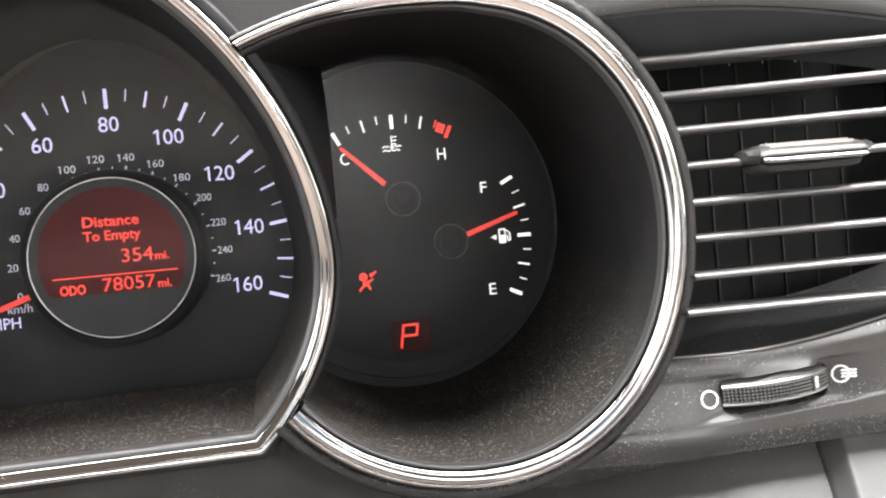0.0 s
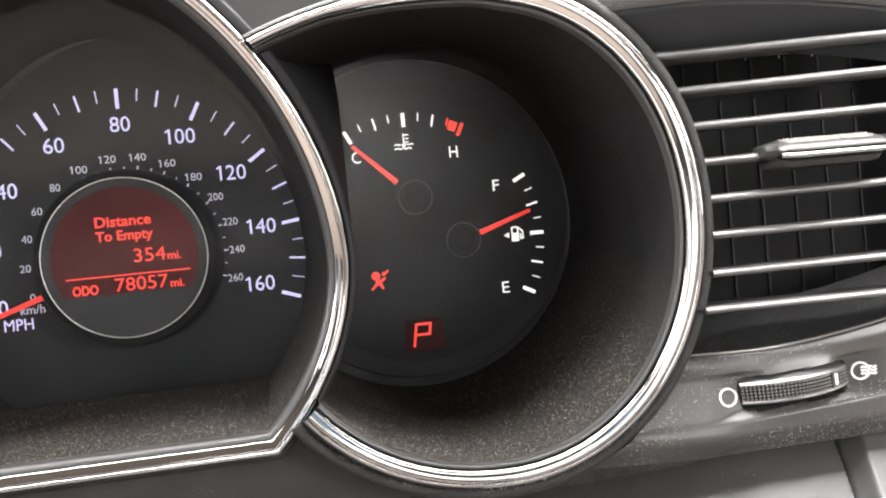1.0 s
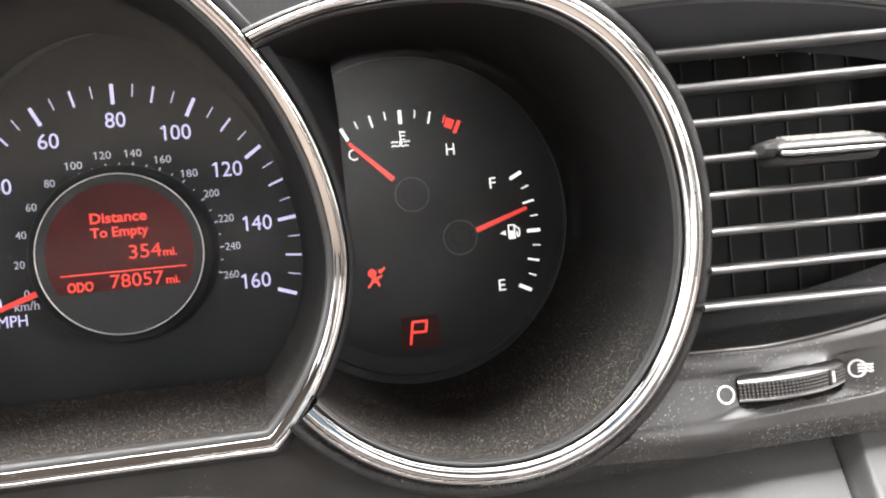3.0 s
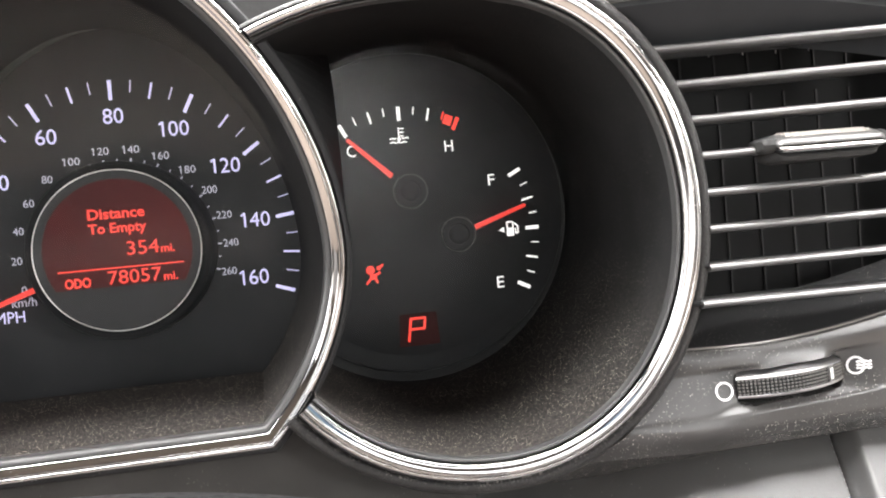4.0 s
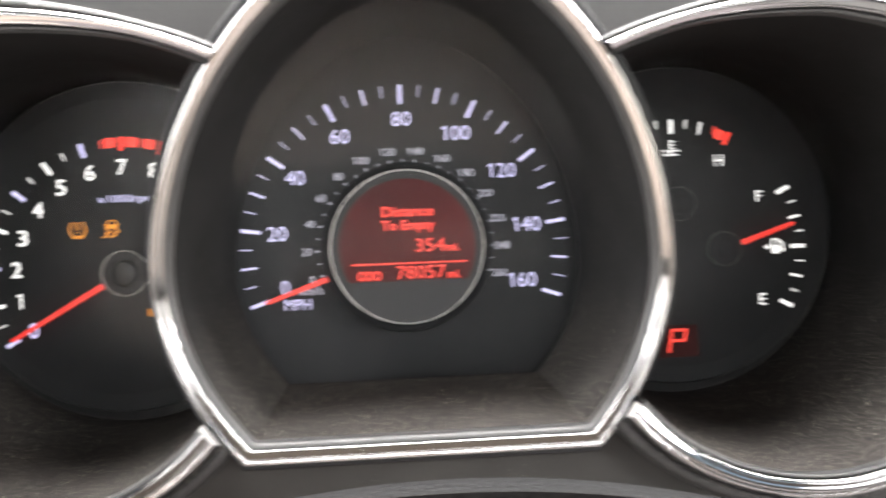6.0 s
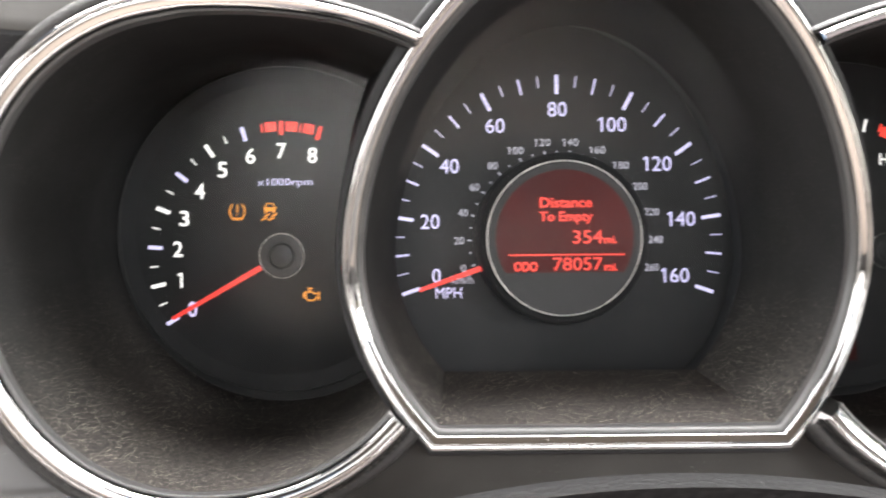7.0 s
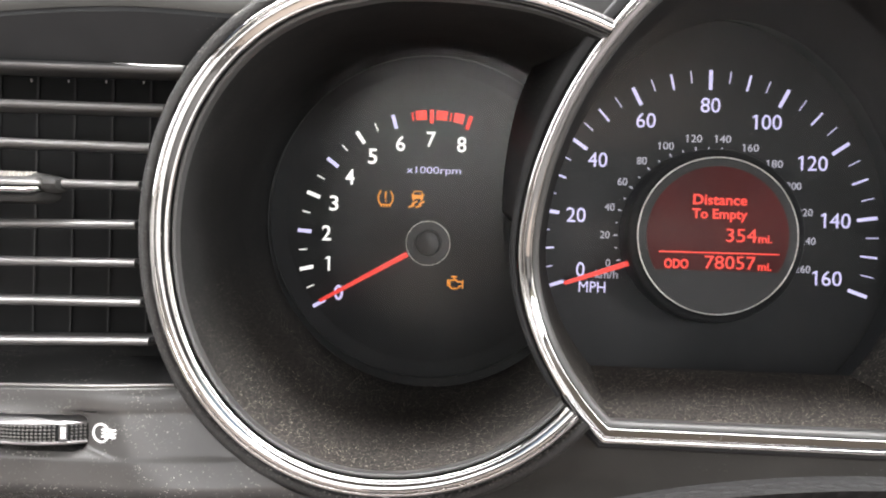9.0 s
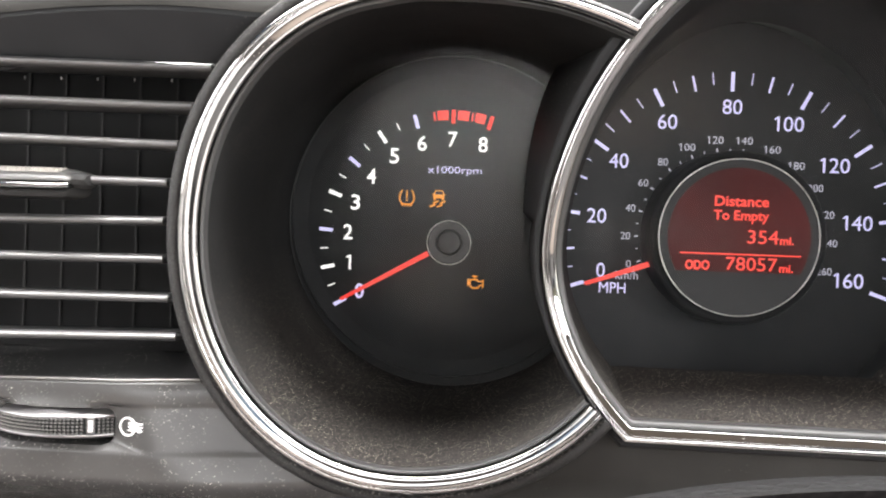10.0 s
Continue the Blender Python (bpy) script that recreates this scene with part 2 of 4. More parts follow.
def prism(polys, y0, y1, bm=None):
    """Flat shapes in the dial's plane, from y0 (front) to y1."""
    bm = bm or bmesh.new()
    for poly in polys:
        loft([[mm(x, y0, z) for x, z in poly], [mm(x, y1, z) for x, z in poly]], True, bm, True)
    return bm


def stroke(lines, w, y0, y1, bm=None):
    """Round-ended strokes of width w along lines of points."""
    polys = []
    for line in lines:
        for (x0, z0), (x1, z1) in zip(line, line[1:]):
            a = math.atan2(z1 - z0, x1 - x0)
            poly = []
            for k in range(5):
                q = a - math.pi / 2 + math.pi * k / 4
                poly.append((x1 + w / 2 * math.cos(q), z1 + w / 2 * math.sin(q)))
            for k in range(5):
                q = a + math.pi / 2 + math.pi * k / 4
                poly.append((x0 + w / 2 * math.cos(q), z0 + w / 2 * math.sin(q)))
            polys.append(poly)
    bm = bm or bmesh.new()
    for i, poly in enumerate(polys):
        e = 0.004 * (i % 3)
        prism([poly], y0 - e, y1, bm)
    return bm


def circle(cx, cz, r, n=24, a0=0, a1=360):
    return [(cx + r * math.cos(radians(a0 + (a1 - a0) * k / n)), cz + r * math.sin(radians(a0 + (a1 - a0) * k / n))) for k in range(n + (a1 - a0 != 360))]


def tube(points, r, n=8, closed=False, bm=None):
    """A round bar along points (mm)."""
    pts = [mm(*p) for p in points]
    rows = []
    for i, p in enumerate(pts):
        a = pts[i - 1] if (i or closed) else p
        b = pts[(i + 1) % len(pts)] if (i + 1 < len(pts) or closed) else p
        d = (b - a).normalized()
        u = d.cross(Vector((0.0, 0.3, 1.0))).normalized()
        w = d.cross(u)
        rows.append([p + (u * math.cos(2 * math.pi * k / n) + w * math.sin(2 * math.pi * k / n)) * r * MM for k in range(n)])
    if closed:
        rows.append(rows[0])
    return loft(rows, True, bm, not closed)


def writing(text, width, height, slant=0.0, heavy=0.0, thick=0.15, tight=0.0):
    """Text as a mesh of that size (mm) round the origin, facing the driver; width 0 keeps the font's own."""
    cu = bpy.data.curves.new("writing", "FONT")
    cu.body, cu.size, cu.resolution_u, cu.offset, cu.extrude = text, 1.0, 3, heavy, 0.02
    if tight:
        cu.body_format[0].kerning = tight
    ob = new("writing", cu)
    bpy.context.view_layer.update()
    me = bpy.data.meshes.new_from_object(ob.evaluated_get(bpy.context.evaluated_depsgraph_get()))
    bpy.data.objects.remove(ob)
    co = np.empty(len(me.vertices) * 3)
    me.vertices.foreach_get("co", co)
    co = co.reshape(-1, 3)
    lo, hi = co.min(0), co.max(0)
    sz = height / (hi[1] - lo[1])
    sx = width / (hi[0] - lo[0]) if width else sz
    x = (co[:, 0] - (lo[0] + hi[0]) / 2) * sx
    z = (co[:, 1] - (lo[1] + hi[1]) / 2) * sz
    y = np.where(co[:, 2] > 0, -thick, 0.0)
    out = np.stack([x + slant * z, y, z], 1) * MM
    me.vertices.foreach_set("co", out.ravel())
    me.update()
    return me


def write(name, text, x, y, z, width, height, mat, parent, slant=0.0, heavy=0.0, label="", tight=0.0):
    me = writing(text, width, height, slant, heavy, 0.15, tight)
    if text[0] == "1":
        # the flag of the figure one
        a, t = -width / 2 + 0.04 * height, height / 2
        bm = bmesh.new()
        bm.from_mesh(me)
        prism([[(a, t), (a - 0.24 * height, t - 0.15 * height), (a - 0.2 * height, t - 0.26 * height), (a, t - 0.13 * height)]], -0.14, 0.0, bm)
        bm.to_mesh(me)
        bm.free()
    me.materials.clear()
    me.materials.append(mat)
    return put(name, me, parent, Matrix.Translation(mm(x, y, z)), label)


def tick_mesh(length, width, mat):
    w, h = width / 2, length / 2
    return mesh_of("tick", prism([[(-w, -h), (w, -h), (w, h), (-w, h)]], -0.15, 0.15), mat)


def tick(me, cx, cz, y, r, degrees, parent):
    a = radians(degrees)
    m = Matrix.Translation(mm(cx + r * math.cos(a), y, cz + r * math.sin(a))) @ Matrix.Rotation(math.pi / 2 - a, 4, "Y")
    return put("tick", me, parent, m)


def needle(cx, cz, y, degrees, r0, r1, w0, w1, parent):
    a = radians(degrees)
    u, v = (math.cos(a), math.sin(a)), (-math.sin(a), math.cos(a))
    poly = [(cx + u[0] * r + v[0] * s, cz + u[1] * r + v[1] * s) for r, s in ((r0, -w0 / 2), (r1, -w1 / 2), (r1 + w1 * 0.4, 0), (r1, w1 / 2), (r0, w0 / 2))]
    bm = prism([poly], y - 0.5, y + 0.5)
    return part("needle", bm, M_NEEDLE, parent, "red lit pointer")


# ---- outlines of the three binnacles ----
SX, SZ = 0.9, -4.2


def ease(t):
    t = min(1.0, max(0.0, t))
    return t * t * (3 - 2 * t)


def bent(v, e):
    return math.copysign(abs(v) ** e, v)


def speedo_outline(d, up=82.3, low=66.9, foot=-52.3, wide=68.0, crown=1.8, n=110, m=26):
    """The arch of the speedometer, drawn in by d: over the top, then along the foot."""
    eu, el = 2 / crown, 2 / 1.89
    a, bu, bl, zb = wide - d, up - d, low - d, foot + d
    p0 = -math.asin(((SZ - zb) / bl) ** (1 / el))
    pts = []
    for k in range(n + 1):
        p = p0 + (math.pi - 2 * p0) * k / n
        e, b = (eu, bu) if math.sin(p) > 0 else (el, bl)
        pts.append((SX + a * bent(math.cos(p), e), SZ + b * bent(math.sin(p), e)))
    x0, x1 = pts[-1][0], pts[0][0]
    return pts + [(x0 + (x1 - x0) * k / m, zb) for k in range(1, m)]


def speedo_rim(d):
    """The arch's rim, drawn in by d; its band is slimmer over the top."""
    wide = speedo_outline(0.0)
    return [(x + (p - x) * f, z + (q - z) * f) for (x, z), (p, q) in zip(wide, speedo_outline(10.0)) for f in [d / 10.0 * (1 + (-0.12 if d > 0 else 0.9) * max(0.0, min(1.0, (z - 5) / 35)))]]


CROWN = {1: 7.0, -1: 3.0}


def in_box(x, z):
    """Inside the speedometer's box, at the depth of the dials."""
    c = CROWN[1 if x > 0 else -1]
    return in_speedo(x, z, -0.8) or (z > SZ and (abs(x - SX) / 71.6) ** c + ((z - SZ) / 83) ** c < 1)


def in_speedo(x, z, d=-2.0):
    b, e = (82.3 - d, 1.8) if z > SZ else (66.9 - d, 1.89)
    return z > -52.3 + d and abs((x - SX) / (68.0 - d)) ** e + abs((z - SZ) / b) ** e < 1


# middle of each side binnacle, and its half lengths: outward, inward above, inward below, up, down
SIDE = {1: (101.7, -4.0, 55.8, 95.0, 62.8, 63.6, 63.0), -1: (-98.4, -4.4, 57.0, 94.5, 63.1, 64.1, 62.8)}
ROUND = 2.08


def side_axes(s, outward, upper, d):
    _, _, out, above, below, up, down = SIDE[s]
    return ((out if outward else above if upper else below) - d, (up if upper else down) - d)


def side_outline(s, d, n=240):
    """The round of a side binnacle, drawn in by d."""
    out, e = [], 2 / ROUND
    for k in range(n):
        p = 2 * math.pi * k / n
        thin = 1 - 0.48 * max(0.0, min(1.0, (0.15 - math.cos(p)) / 0.5)) if math.sin(p) > 0 else 1.0
        a, b = side_axes(s, math.cos(p) > 0, math.sin(p) > 0, d * thin)
        out.append((SIDE[s][0] + s * a * bent(math.cos(p), e), SIDE[s][1] + b * bent(math.sin(p), e)))
    return out


def side_reach(x, z, s, d=0.0):
    """Under 1 inside a side binnacle, over 1 outside."""
    cx, cz = SIDE[s][:2]
    a, b = side_axes(s, s * (x - cx) > 0, z > cz, d)
    return (abs((x - cx) / a) ** ROUND + abs((z - cz) / b) ** ROUND) ** (1 / ROUND)


def in_side(x, z, d):
    return side_reach(x, z, 1, d) < 1 or side_reach(x, z, -1, d) < 1


def speedo_plane(x, z, h):
    return -86.5 - 0.141 * z - (0.0015 if z > SZ else 0.0045) * (z - SZ) ** 2 - h


def side_plane(x, z, h):
    """The side rings lean forward at the top and towards the doors."""
    return -97.0 - 0.08 * z - 0.1 * (abs(x) - 53) - h


def arc_range(s, n=240):
    """Indices of a side binnacle that lie clear of the speedometer's wall."""
    ring = side_outline(s, 2.0, n)
    free = [not in_speedo(x, z, -0.6) for x, z in ring]
    start = next(i for i in range(n) if free[i] and not free[i - 1])
    run = []
    i = start
    while free[i % n]:
        run.append(i % n)
        i += 1
    return [(start - 1) % n] + run + [i % n]


# sections of the rims: how far in from the outline, how far out to the front
CHROME_BAND = [(0.3, -2.0), (0.3, -1.0), (0.45, -0.45), (0.8, 0.1), (1.25, 0.45), (1.7, 0.55), (1.95, 0.4), (2.02, 0.15), (2.12, 0.15), (2.2, 0.45),
               (2.4, 0.62), (2.7, 0.62), (3.4, 0.42), (4.1, 0.12), (4.6, -0.14), (4.72, -0.12), (4.9, -0.2), (5.1, -0.5), (5.2, -0.9), (5.25, -1.6)]
LIP_BAND = [(5.25, -1.6), (5.5, -1.8), (5.58, -1.2), (5.75, -1.0), (6.1, -1.1), (6.3, -1.3), (6.4, -1.9), (6.45, -4.0)]
SPEEDO_CHROME = [(0.0, -2.0), (0.0, -0.95), (0.12, -0.45), (0.4, 0.0), (0.8, 0.28), (1.15, 0.34), (1.35, 0.2), (1.4, 0.0), (1.5, 0.0), (1.56, 0.25),
                 (1.75, 0.42), (2.0, 0.42), (2.5, 0.27), (3.0, 0.06), (3.4, -0.14), (3.5, -0.12), (3.7, -0.2), (3.88, -0.45), (4.0, -0.9)]
SPEEDO_LIP = [(4.0, -0.9), (4.15, -0.85), (4.5, -0.9), (5.1, -1.2), (5.5, -1.6), (5.6, -2.2), (5.65, -4.0)]
TRIM_BAND = [(-3.7, -14.0), (-3.7, -5.0), (-3.4, -3.4), (-2.6, -2.6), (-1.4, -2.4), (-0.45, -3.0), (-0.3, -3.6), (0.0, -3.6), (0.1, -2.4), (0.3, -2.0)]


def sweep(outline, plane, band, keep=None):
    rows = []
    for d, h in band:
        pts = outline(d)
        if keep:
            pts = [pts[i] for i in keep]
        rows.append([mm(x, plane(x, z, h), z) for x, z in pts])
    return rows


def clear_lens(pts, owner, y, lean, mat):
    """A clear pane, leaning out at the top."""
    bm = bmesh.new()
    bm.faces.new([bm.verts.new(mm(px, y - lean * pz, pz)) for px, pz in pts])
    ob = part("lens", bm, mat, owner, "clear tilted plastic lens")
    ob.visible_shadow = False
    return ob


# ---- speedometer ----
CX, CZ = 0.0, 0.8
speedometer = thing("speedometer", CX, 0, -52, "backlit speedometer in a chrome-edged arched binnacle, needle at zero", "speedometer")
throat = speedo_outline(12.0, 88, 70.5, -54.8, 69.5, 1.89)
back = speedo_outline(8.0, 89, 70.5, -55.0, 69.5, 1.89)
part("dial_face", prism([back], 0.0, 2.0), M_DIAL, speedometer, "black printed dial face")
rows = []
for f in (0, 0.25, 0.5, 0.75, 0.93, 1.0):
    rows.append([mm(p[0] + (q[0] - p[0]) * f, speedo_plane(p[0], p[1], -4.0) * (1 - f) - 20.0 * f, p[1] + (q[1] - p[1]) * f) for p, q in zip(speedo_rim(5.65), throat)])
part("binnacle_wall", loft(rows), M_BOWL, speedometer, "black speckled inner wall")
rows = [[mm(x, -20.0, z) for x, z in throat], [mm(x, -19.2, z) for x, z in speedo_outline(11.5, 88, 70.5, -54.8, 69.5, 1.89)],
        [mm(x, -18.0, z) for x, z in back], [mm(x, 0.5, z) for x, z in back]]
part("dial_surround", loft(rows), M_GLOSS, speedometer, "gloss black dial surround")


def flared(d):
    """The outside of the speedometer's box, fuller than the rim above its middle."""
    pts = []
    for x, z in speedo_rim(d):
        side = 1 if x > SX else -1
        fill = 72.4 * max(0.0, 1 - (max(0.0, z - SZ) / 84) ** CROWN[side]) ** (1 / CROWN[side])
        pts.append((SX + side * max(abs(x - SX), fill * ease((z + 6) / 14)), z) if abs(x - SX) > 12 else (x, z))
    return pts


rows = [[mm(x, y, z) for x, z in flared(-1.6)] for y in (2.0, -36.0)]
rows += sweep(speedo_rim, speedo_plane, [(-1.9, -12.0), (-1.9, -5.0), (-1.6, -3.8), (-1.1, -3.2), (-0.4, -3.0), (-0.2, -3.4), (0.0, -3.4), (0.0, -2.0)])
part("outer_wall", loft(rows), M_TRIM, speedometer, "black outer wall and trim edge")
part("bezel", loft(sweep(speedo_rim, speedo_plane, SPEEDO_CHROME)), M_CHROME, speedometer, "polished chrome bezel", 50)
part("lip", loft(sweep(speedo_rim, speedo_plane, SPEEDO_LIP)), M_LIP, speedometer, "grey plastic lip", 50)

clear_lens(speedo_outline(7.0, 84, 69, -53.0, 69.0, 1.89), speedometer, -36.5, 0.36, M_LENS)
MAJOR, MEDIUM, MINOR = tick_mesh(6.8, 1.2, M_LIT), tick_mesh(5.6, 0.68, M_LIT), tick_mesh(4.2, 0.34, M_LIT)
for k in range(33):
    deg = 199.0 - 218.0 * k / 32
    me, length = (MAJOR, 6.8) if k % 4 == 0 else (MEDIUM, 5.6) if k % 2 == 0 else (MINOR, 4.2)
    tick(me, CX, CZ, -0.1, 58.6 - length / 2, deg, speedometer)
for k, (x, z) in enumerate(((-43.2, -11.7), (-45.3, 7.6), (-38.3, 27.3), (-21.9, 41.5), (0.2, 47.2), (20.2, 41.6), (36.2, 27.6), (44.6, 7.9), (42.3, -12.2))):
    t = str(20 * k)
    write("numeral", t, x, 0, z, (3.0, 6.7, 9.0)[len(t) - 1], 5.2, M_LIT, speedometer, tight=-2.5 if len(t) == 3 else 0.0)
SMALL, SMALLER = tick_mesh(1.3, 0.5, M_DIM), tick_mesh(0.8, 0.4, M_DIM)
for k in range(27):
    deg = 196.4 - 0.8196 * 10 * k
    tick(SMALL if k % 2 == 0 else SMALLER, CX, CZ, -0.1, 31.3, deg, speedometer)
    if k % 2 == 0:
        a = radians(deg)
        t = str(10 * k)
        write("small_numeral", t, CX + 35.0 * math.cos(a), 0, CZ + 35.0 * math.sin(a), 1.7 * len(t), 2.6, M_DIM, speedometer)
write("unit_mark", "MPH", -38.9, 0, -17.8, 9.3, 3.8, M_LIT, speedometer)
write("small_unit_mark", "km/h", -34.0, 0, -13.1, 7.8, 3.0, M_DIM, speedometer)
needle(CX, CZ, -7.0, 199.3, 27.5, 51.8, 1.9, 1.3, speedometer)

# the raised display in the middle
PX, PZ, PY = 0.3, 1.35, -15.2
pod = part("display_pod", loft([[mm(PX + r * math.cos(2 * math.pi * k / 72), y, PZ + r * math.sin(2 * math.pi * k / 72)) for k in range(72)]
                                for r, y in ((27.6, PY + 2.0), (27.4, PY + 1.2), (26.9, PY + 0.9), (26.3, PY + 0.4), (25.8, PY), (25.0, PY + 0.1))], cap=True), M_SCREEN, speedometer, "raised round display pod")
part("skirt", loft([[mm(PX + r * math.cos(2 * math.pi * k / 72), y, PZ + r * math.sin(2 * math.pi * k / 72)) for k in range(72)]
                    for r, y in ((30.2, 0.0), (29.3, PY + 2.8), (28.7, PY + 1.9), (27.4, PY + 1.2))]), M_DIAL, pod, "black pod wall")
part("ring", tube([(PX + 26.2 * math.cos(2 * math.pi * k / 96), PY - 0.1, PZ + 26.2 * math.sin(2 * math.pi * k / 96)) for k in range(96)], 0.23, 8, True), M_RING, pod, "thin silver ring")
seg = [(PX + 23.2 * math.cos(q), PZ + 23.2 * math.sin(q)) for q in [math.asin(-11.6 / 23.2) + (math.pi - 2 * math.asin(-11.6 / 23.2)) * k / 60 for k in range(61)]]
part("screen", prism([seg], PY - 0.25, PY + 0.05), M_LCD, pod, "dim red backlit screen")
TY = PY - 0.3
write("display_text", "Distance", 0.8, TY, 13.4, 17.6, 3.5, M_RED, pod, 0, 0.02)
write("display_text", "To Empty", 0.8, TY, 8.2, 18.0, 4.3, M_RED, pod, 0, 0.02)
write("display_text", "354", 8.1, TY, 1.7, 10.0, 4.5, M_RED, pod, 0, 0.0)
write("display_text", "mi.", 15.8, TY, 0.7, 4.4, 2.6, M_RED, pod, 0, 0.02)
part("display_line", prism([[(-18.7, -4.5), (20.5, -4.5), (20.5, -4.05), (-18.7, -4.05)]], TY - 0.15, TY), M_RED, pod)
write("display_text", "ODO", -12.9, TY, -8.2, 8.0, 3.3, M_RED, pod, 0, 0.03)
write("display_text", "78057", 4.7, TY, -7.4, 16.6, 4.4, M_RED, pod, 0, 0.0)
write("display_text", "mi.", 15.9, TY, -8.5, 4.4, 2.6, M_RED, pod, 0, 0.02)


# ---- the two side binnacles ----
def side_binnacle(s, owner):
    """Dial plate, bowl, trim, chrome and lip of a side gauge; open where it runs into the speedometer."""
    keep = arc_range(s)

    def outline(d):
        return side_outline(s, d)

    cx = 98.6 if s > 0 else -97.6
    n = 240
    def disc(radius, z, y):
        """A round row of points, cut off at the speedometer's box."""
        row = []
        for k in range(n):
            p, r = 2 * math.pi * k / n, radius
            while in_box(cx + r * math.cos(p), z + r * math.sin(p)):
                r -= 0.4
            row.append(mm(cx + r * math.cos(p), y, z + r * math.sin(p)))
        return row

    rows = [disc(r, 5.3, y) for r, y in ((57.6, 2.0), (57.6, -1.6), (57.2, -2.4), (51.8, -2.7), (51.0, -2.75), (50.4, -3.0))]
    part("dial_face", loft(rows, True, None, True), M_DIAL, owner, "black printed dial face")
    part("dial_backing", prism([circle(cx, 4.0, 62.5, 96)], 3.0, 5.0), M_SCREEN, owner)
    front = outline(6.45)
    rear = []
    for x, z in front:
        p = math.atan2(z - SIDE[s][1] - 2.0, x - cx)
        rear.append((cx + 59.8 * math.cos(p), 3.7 + 59.8 * math.sin(p)))
    rows = []
    for f in (0, 0.2, 0.4, 0.6, 0.8, 0.95, 1.0):
        row = []
        for i in keep:
            (x0, z0), (x1, z1) = front[i], rear[i]
            row.append(mm(x0 + (x1 - x0) * f, side_plane(x0, z0, -4.0) * (1 - f) + (2.5 if f == 1 else 0) * f, z0 + (z1 - z0) * f))
        rows.append(row)
    part("bowl", loft(rows, False), M_BOWL, owner, "black speckled bowl wall")
    pane = [(p.x / MM, p.z / MM) for p in disc(60.6, 4.2, 0.0)]
    clear_lens(pane, owner, -12.5, 0.12, M_PANE)
    part("trim", loft(sweep(outline, side_plane, TRIM_BAND, keep), False), M_EDGE, owner, "grained black trim edge", 50)
    part("bezel", loft(sweep(outline, side_plane, CHROME_BAND, keep), False), M_CHROME, owner, "polished chrome bezel", 50)
    part("lip", loft(sweep(outline, side_plane, LIP_BAND, keep), False), M_LIP, owner, "grey plastic lip", 50)


FY = -3.0
fuel = thing("fuel_and_temperature_gauge", 99, 0, -70, "fuel and coolant temperature gauges in a chrome-ringed bowl", "gauge")
side_binnacle(1, fuel)
GX, GZ = 97.6, -4.0
GMAJ, GMED, GMIN = tick_mesh(5.0, 1.3, M_WHITE), tick_mesh(4.4, 0.7, M_WHITE), tick_mesh(2.9, 0.42, M_WHITE)
VMAJ = tick_mesh(5.0, 1.3, M_LIT)
RMAJ, RMIN = tick_mesh(4.8, 1.3, M_RED), tick_mesh(2.9, 0.5, M_RED)
for mid, r in ((0.0, 48.2), (90.0, 47.5)):
    for k in range(-4, 5):
        me, length = (GMAJ, 5.0) if k in (-4, 0, 4) else (GMED, 4.4) if k % 2 == 0 else (GMIN, 2.9)
        if mid == 90 and k == -4:
            me = RMAJ
        if mid == 90 and k == -3:
            me = RMIN
        tick(me, GX, GZ, FY - 0.1, r - length / 2, mid + 6.75 * k, fuel)
arc = circle(GX, GZ, 46.9, 6, 68.8, 65.0) + list(reversed(circle(GX, GZ, 43.5, 6, 68.8, 65.0)))
part("red_zone", prism([arc], FY - 0.2, FY + 0.1), M_RED, fuel, "lit red block")
write("letter", "C", 79.6, FY, 28.8, 3.2, 4.2, M_WHITE, fuel)
write("letter", "H", 114.9, FY, 28.2, 3.1, 4.1, M_WHITE, fuel)
write("letter", "F", 129.5, FY, 14.7, 2.4, 4.0, M_WHITE, fuel)
write("letter", "E", 129.6, FY, -22.9, 2.6, 4.1, M_WHITE, fuel)
needle(99.0, 12.9, FY - 3, 136.5, 8.4, 28.4, 1.8, 1.2, fuel)
needle(115.3, -4.0, FY - 3, 18.5, 6.4, 26.4, 1.8, 1.2, fuel)


def hub(cx, cz, r, owner, rim, raised=0.0, mat=M_DIAL):
    bm = loft([[mm(cx + q * math.cos(2 * math.pi * k / 48), y, cz + q * math.sin(2 * math.pi * k / 48)) for k in range(48)]
               for q, y in ((r, FY + 0.2), (r, FY - 1.6), (r - 0.4, FY - 1.9), (r * 0.64, FY - 1.9), (r * 0.6, FY - 1.6), (r * 0.57, FY - 1.6), (r * 0.5, FY - 1.9 + raised), (r * 0.25, FY - 2.0 + raised * 1.3), (0.2, FY - 2.0 + raised * 1.4))], cap=True)
    h = part("needle_hub", bm, mat, owner, "smoked round needle cap")
    part("hub_ring", tube([(cx + r * math.cos(2 * math.pi * k / 48), FY - 1.8, cz + r * math.sin(2 * math.pi * k / 48)) for k in range(48)], rim, 6, True), M_RING if raised else M_EDGELINE, h)


hub(99.2, 12.9, 6.1, fuel, 0.12)
hub(115.3, -4.0, 6.2, fuel, 0.12)
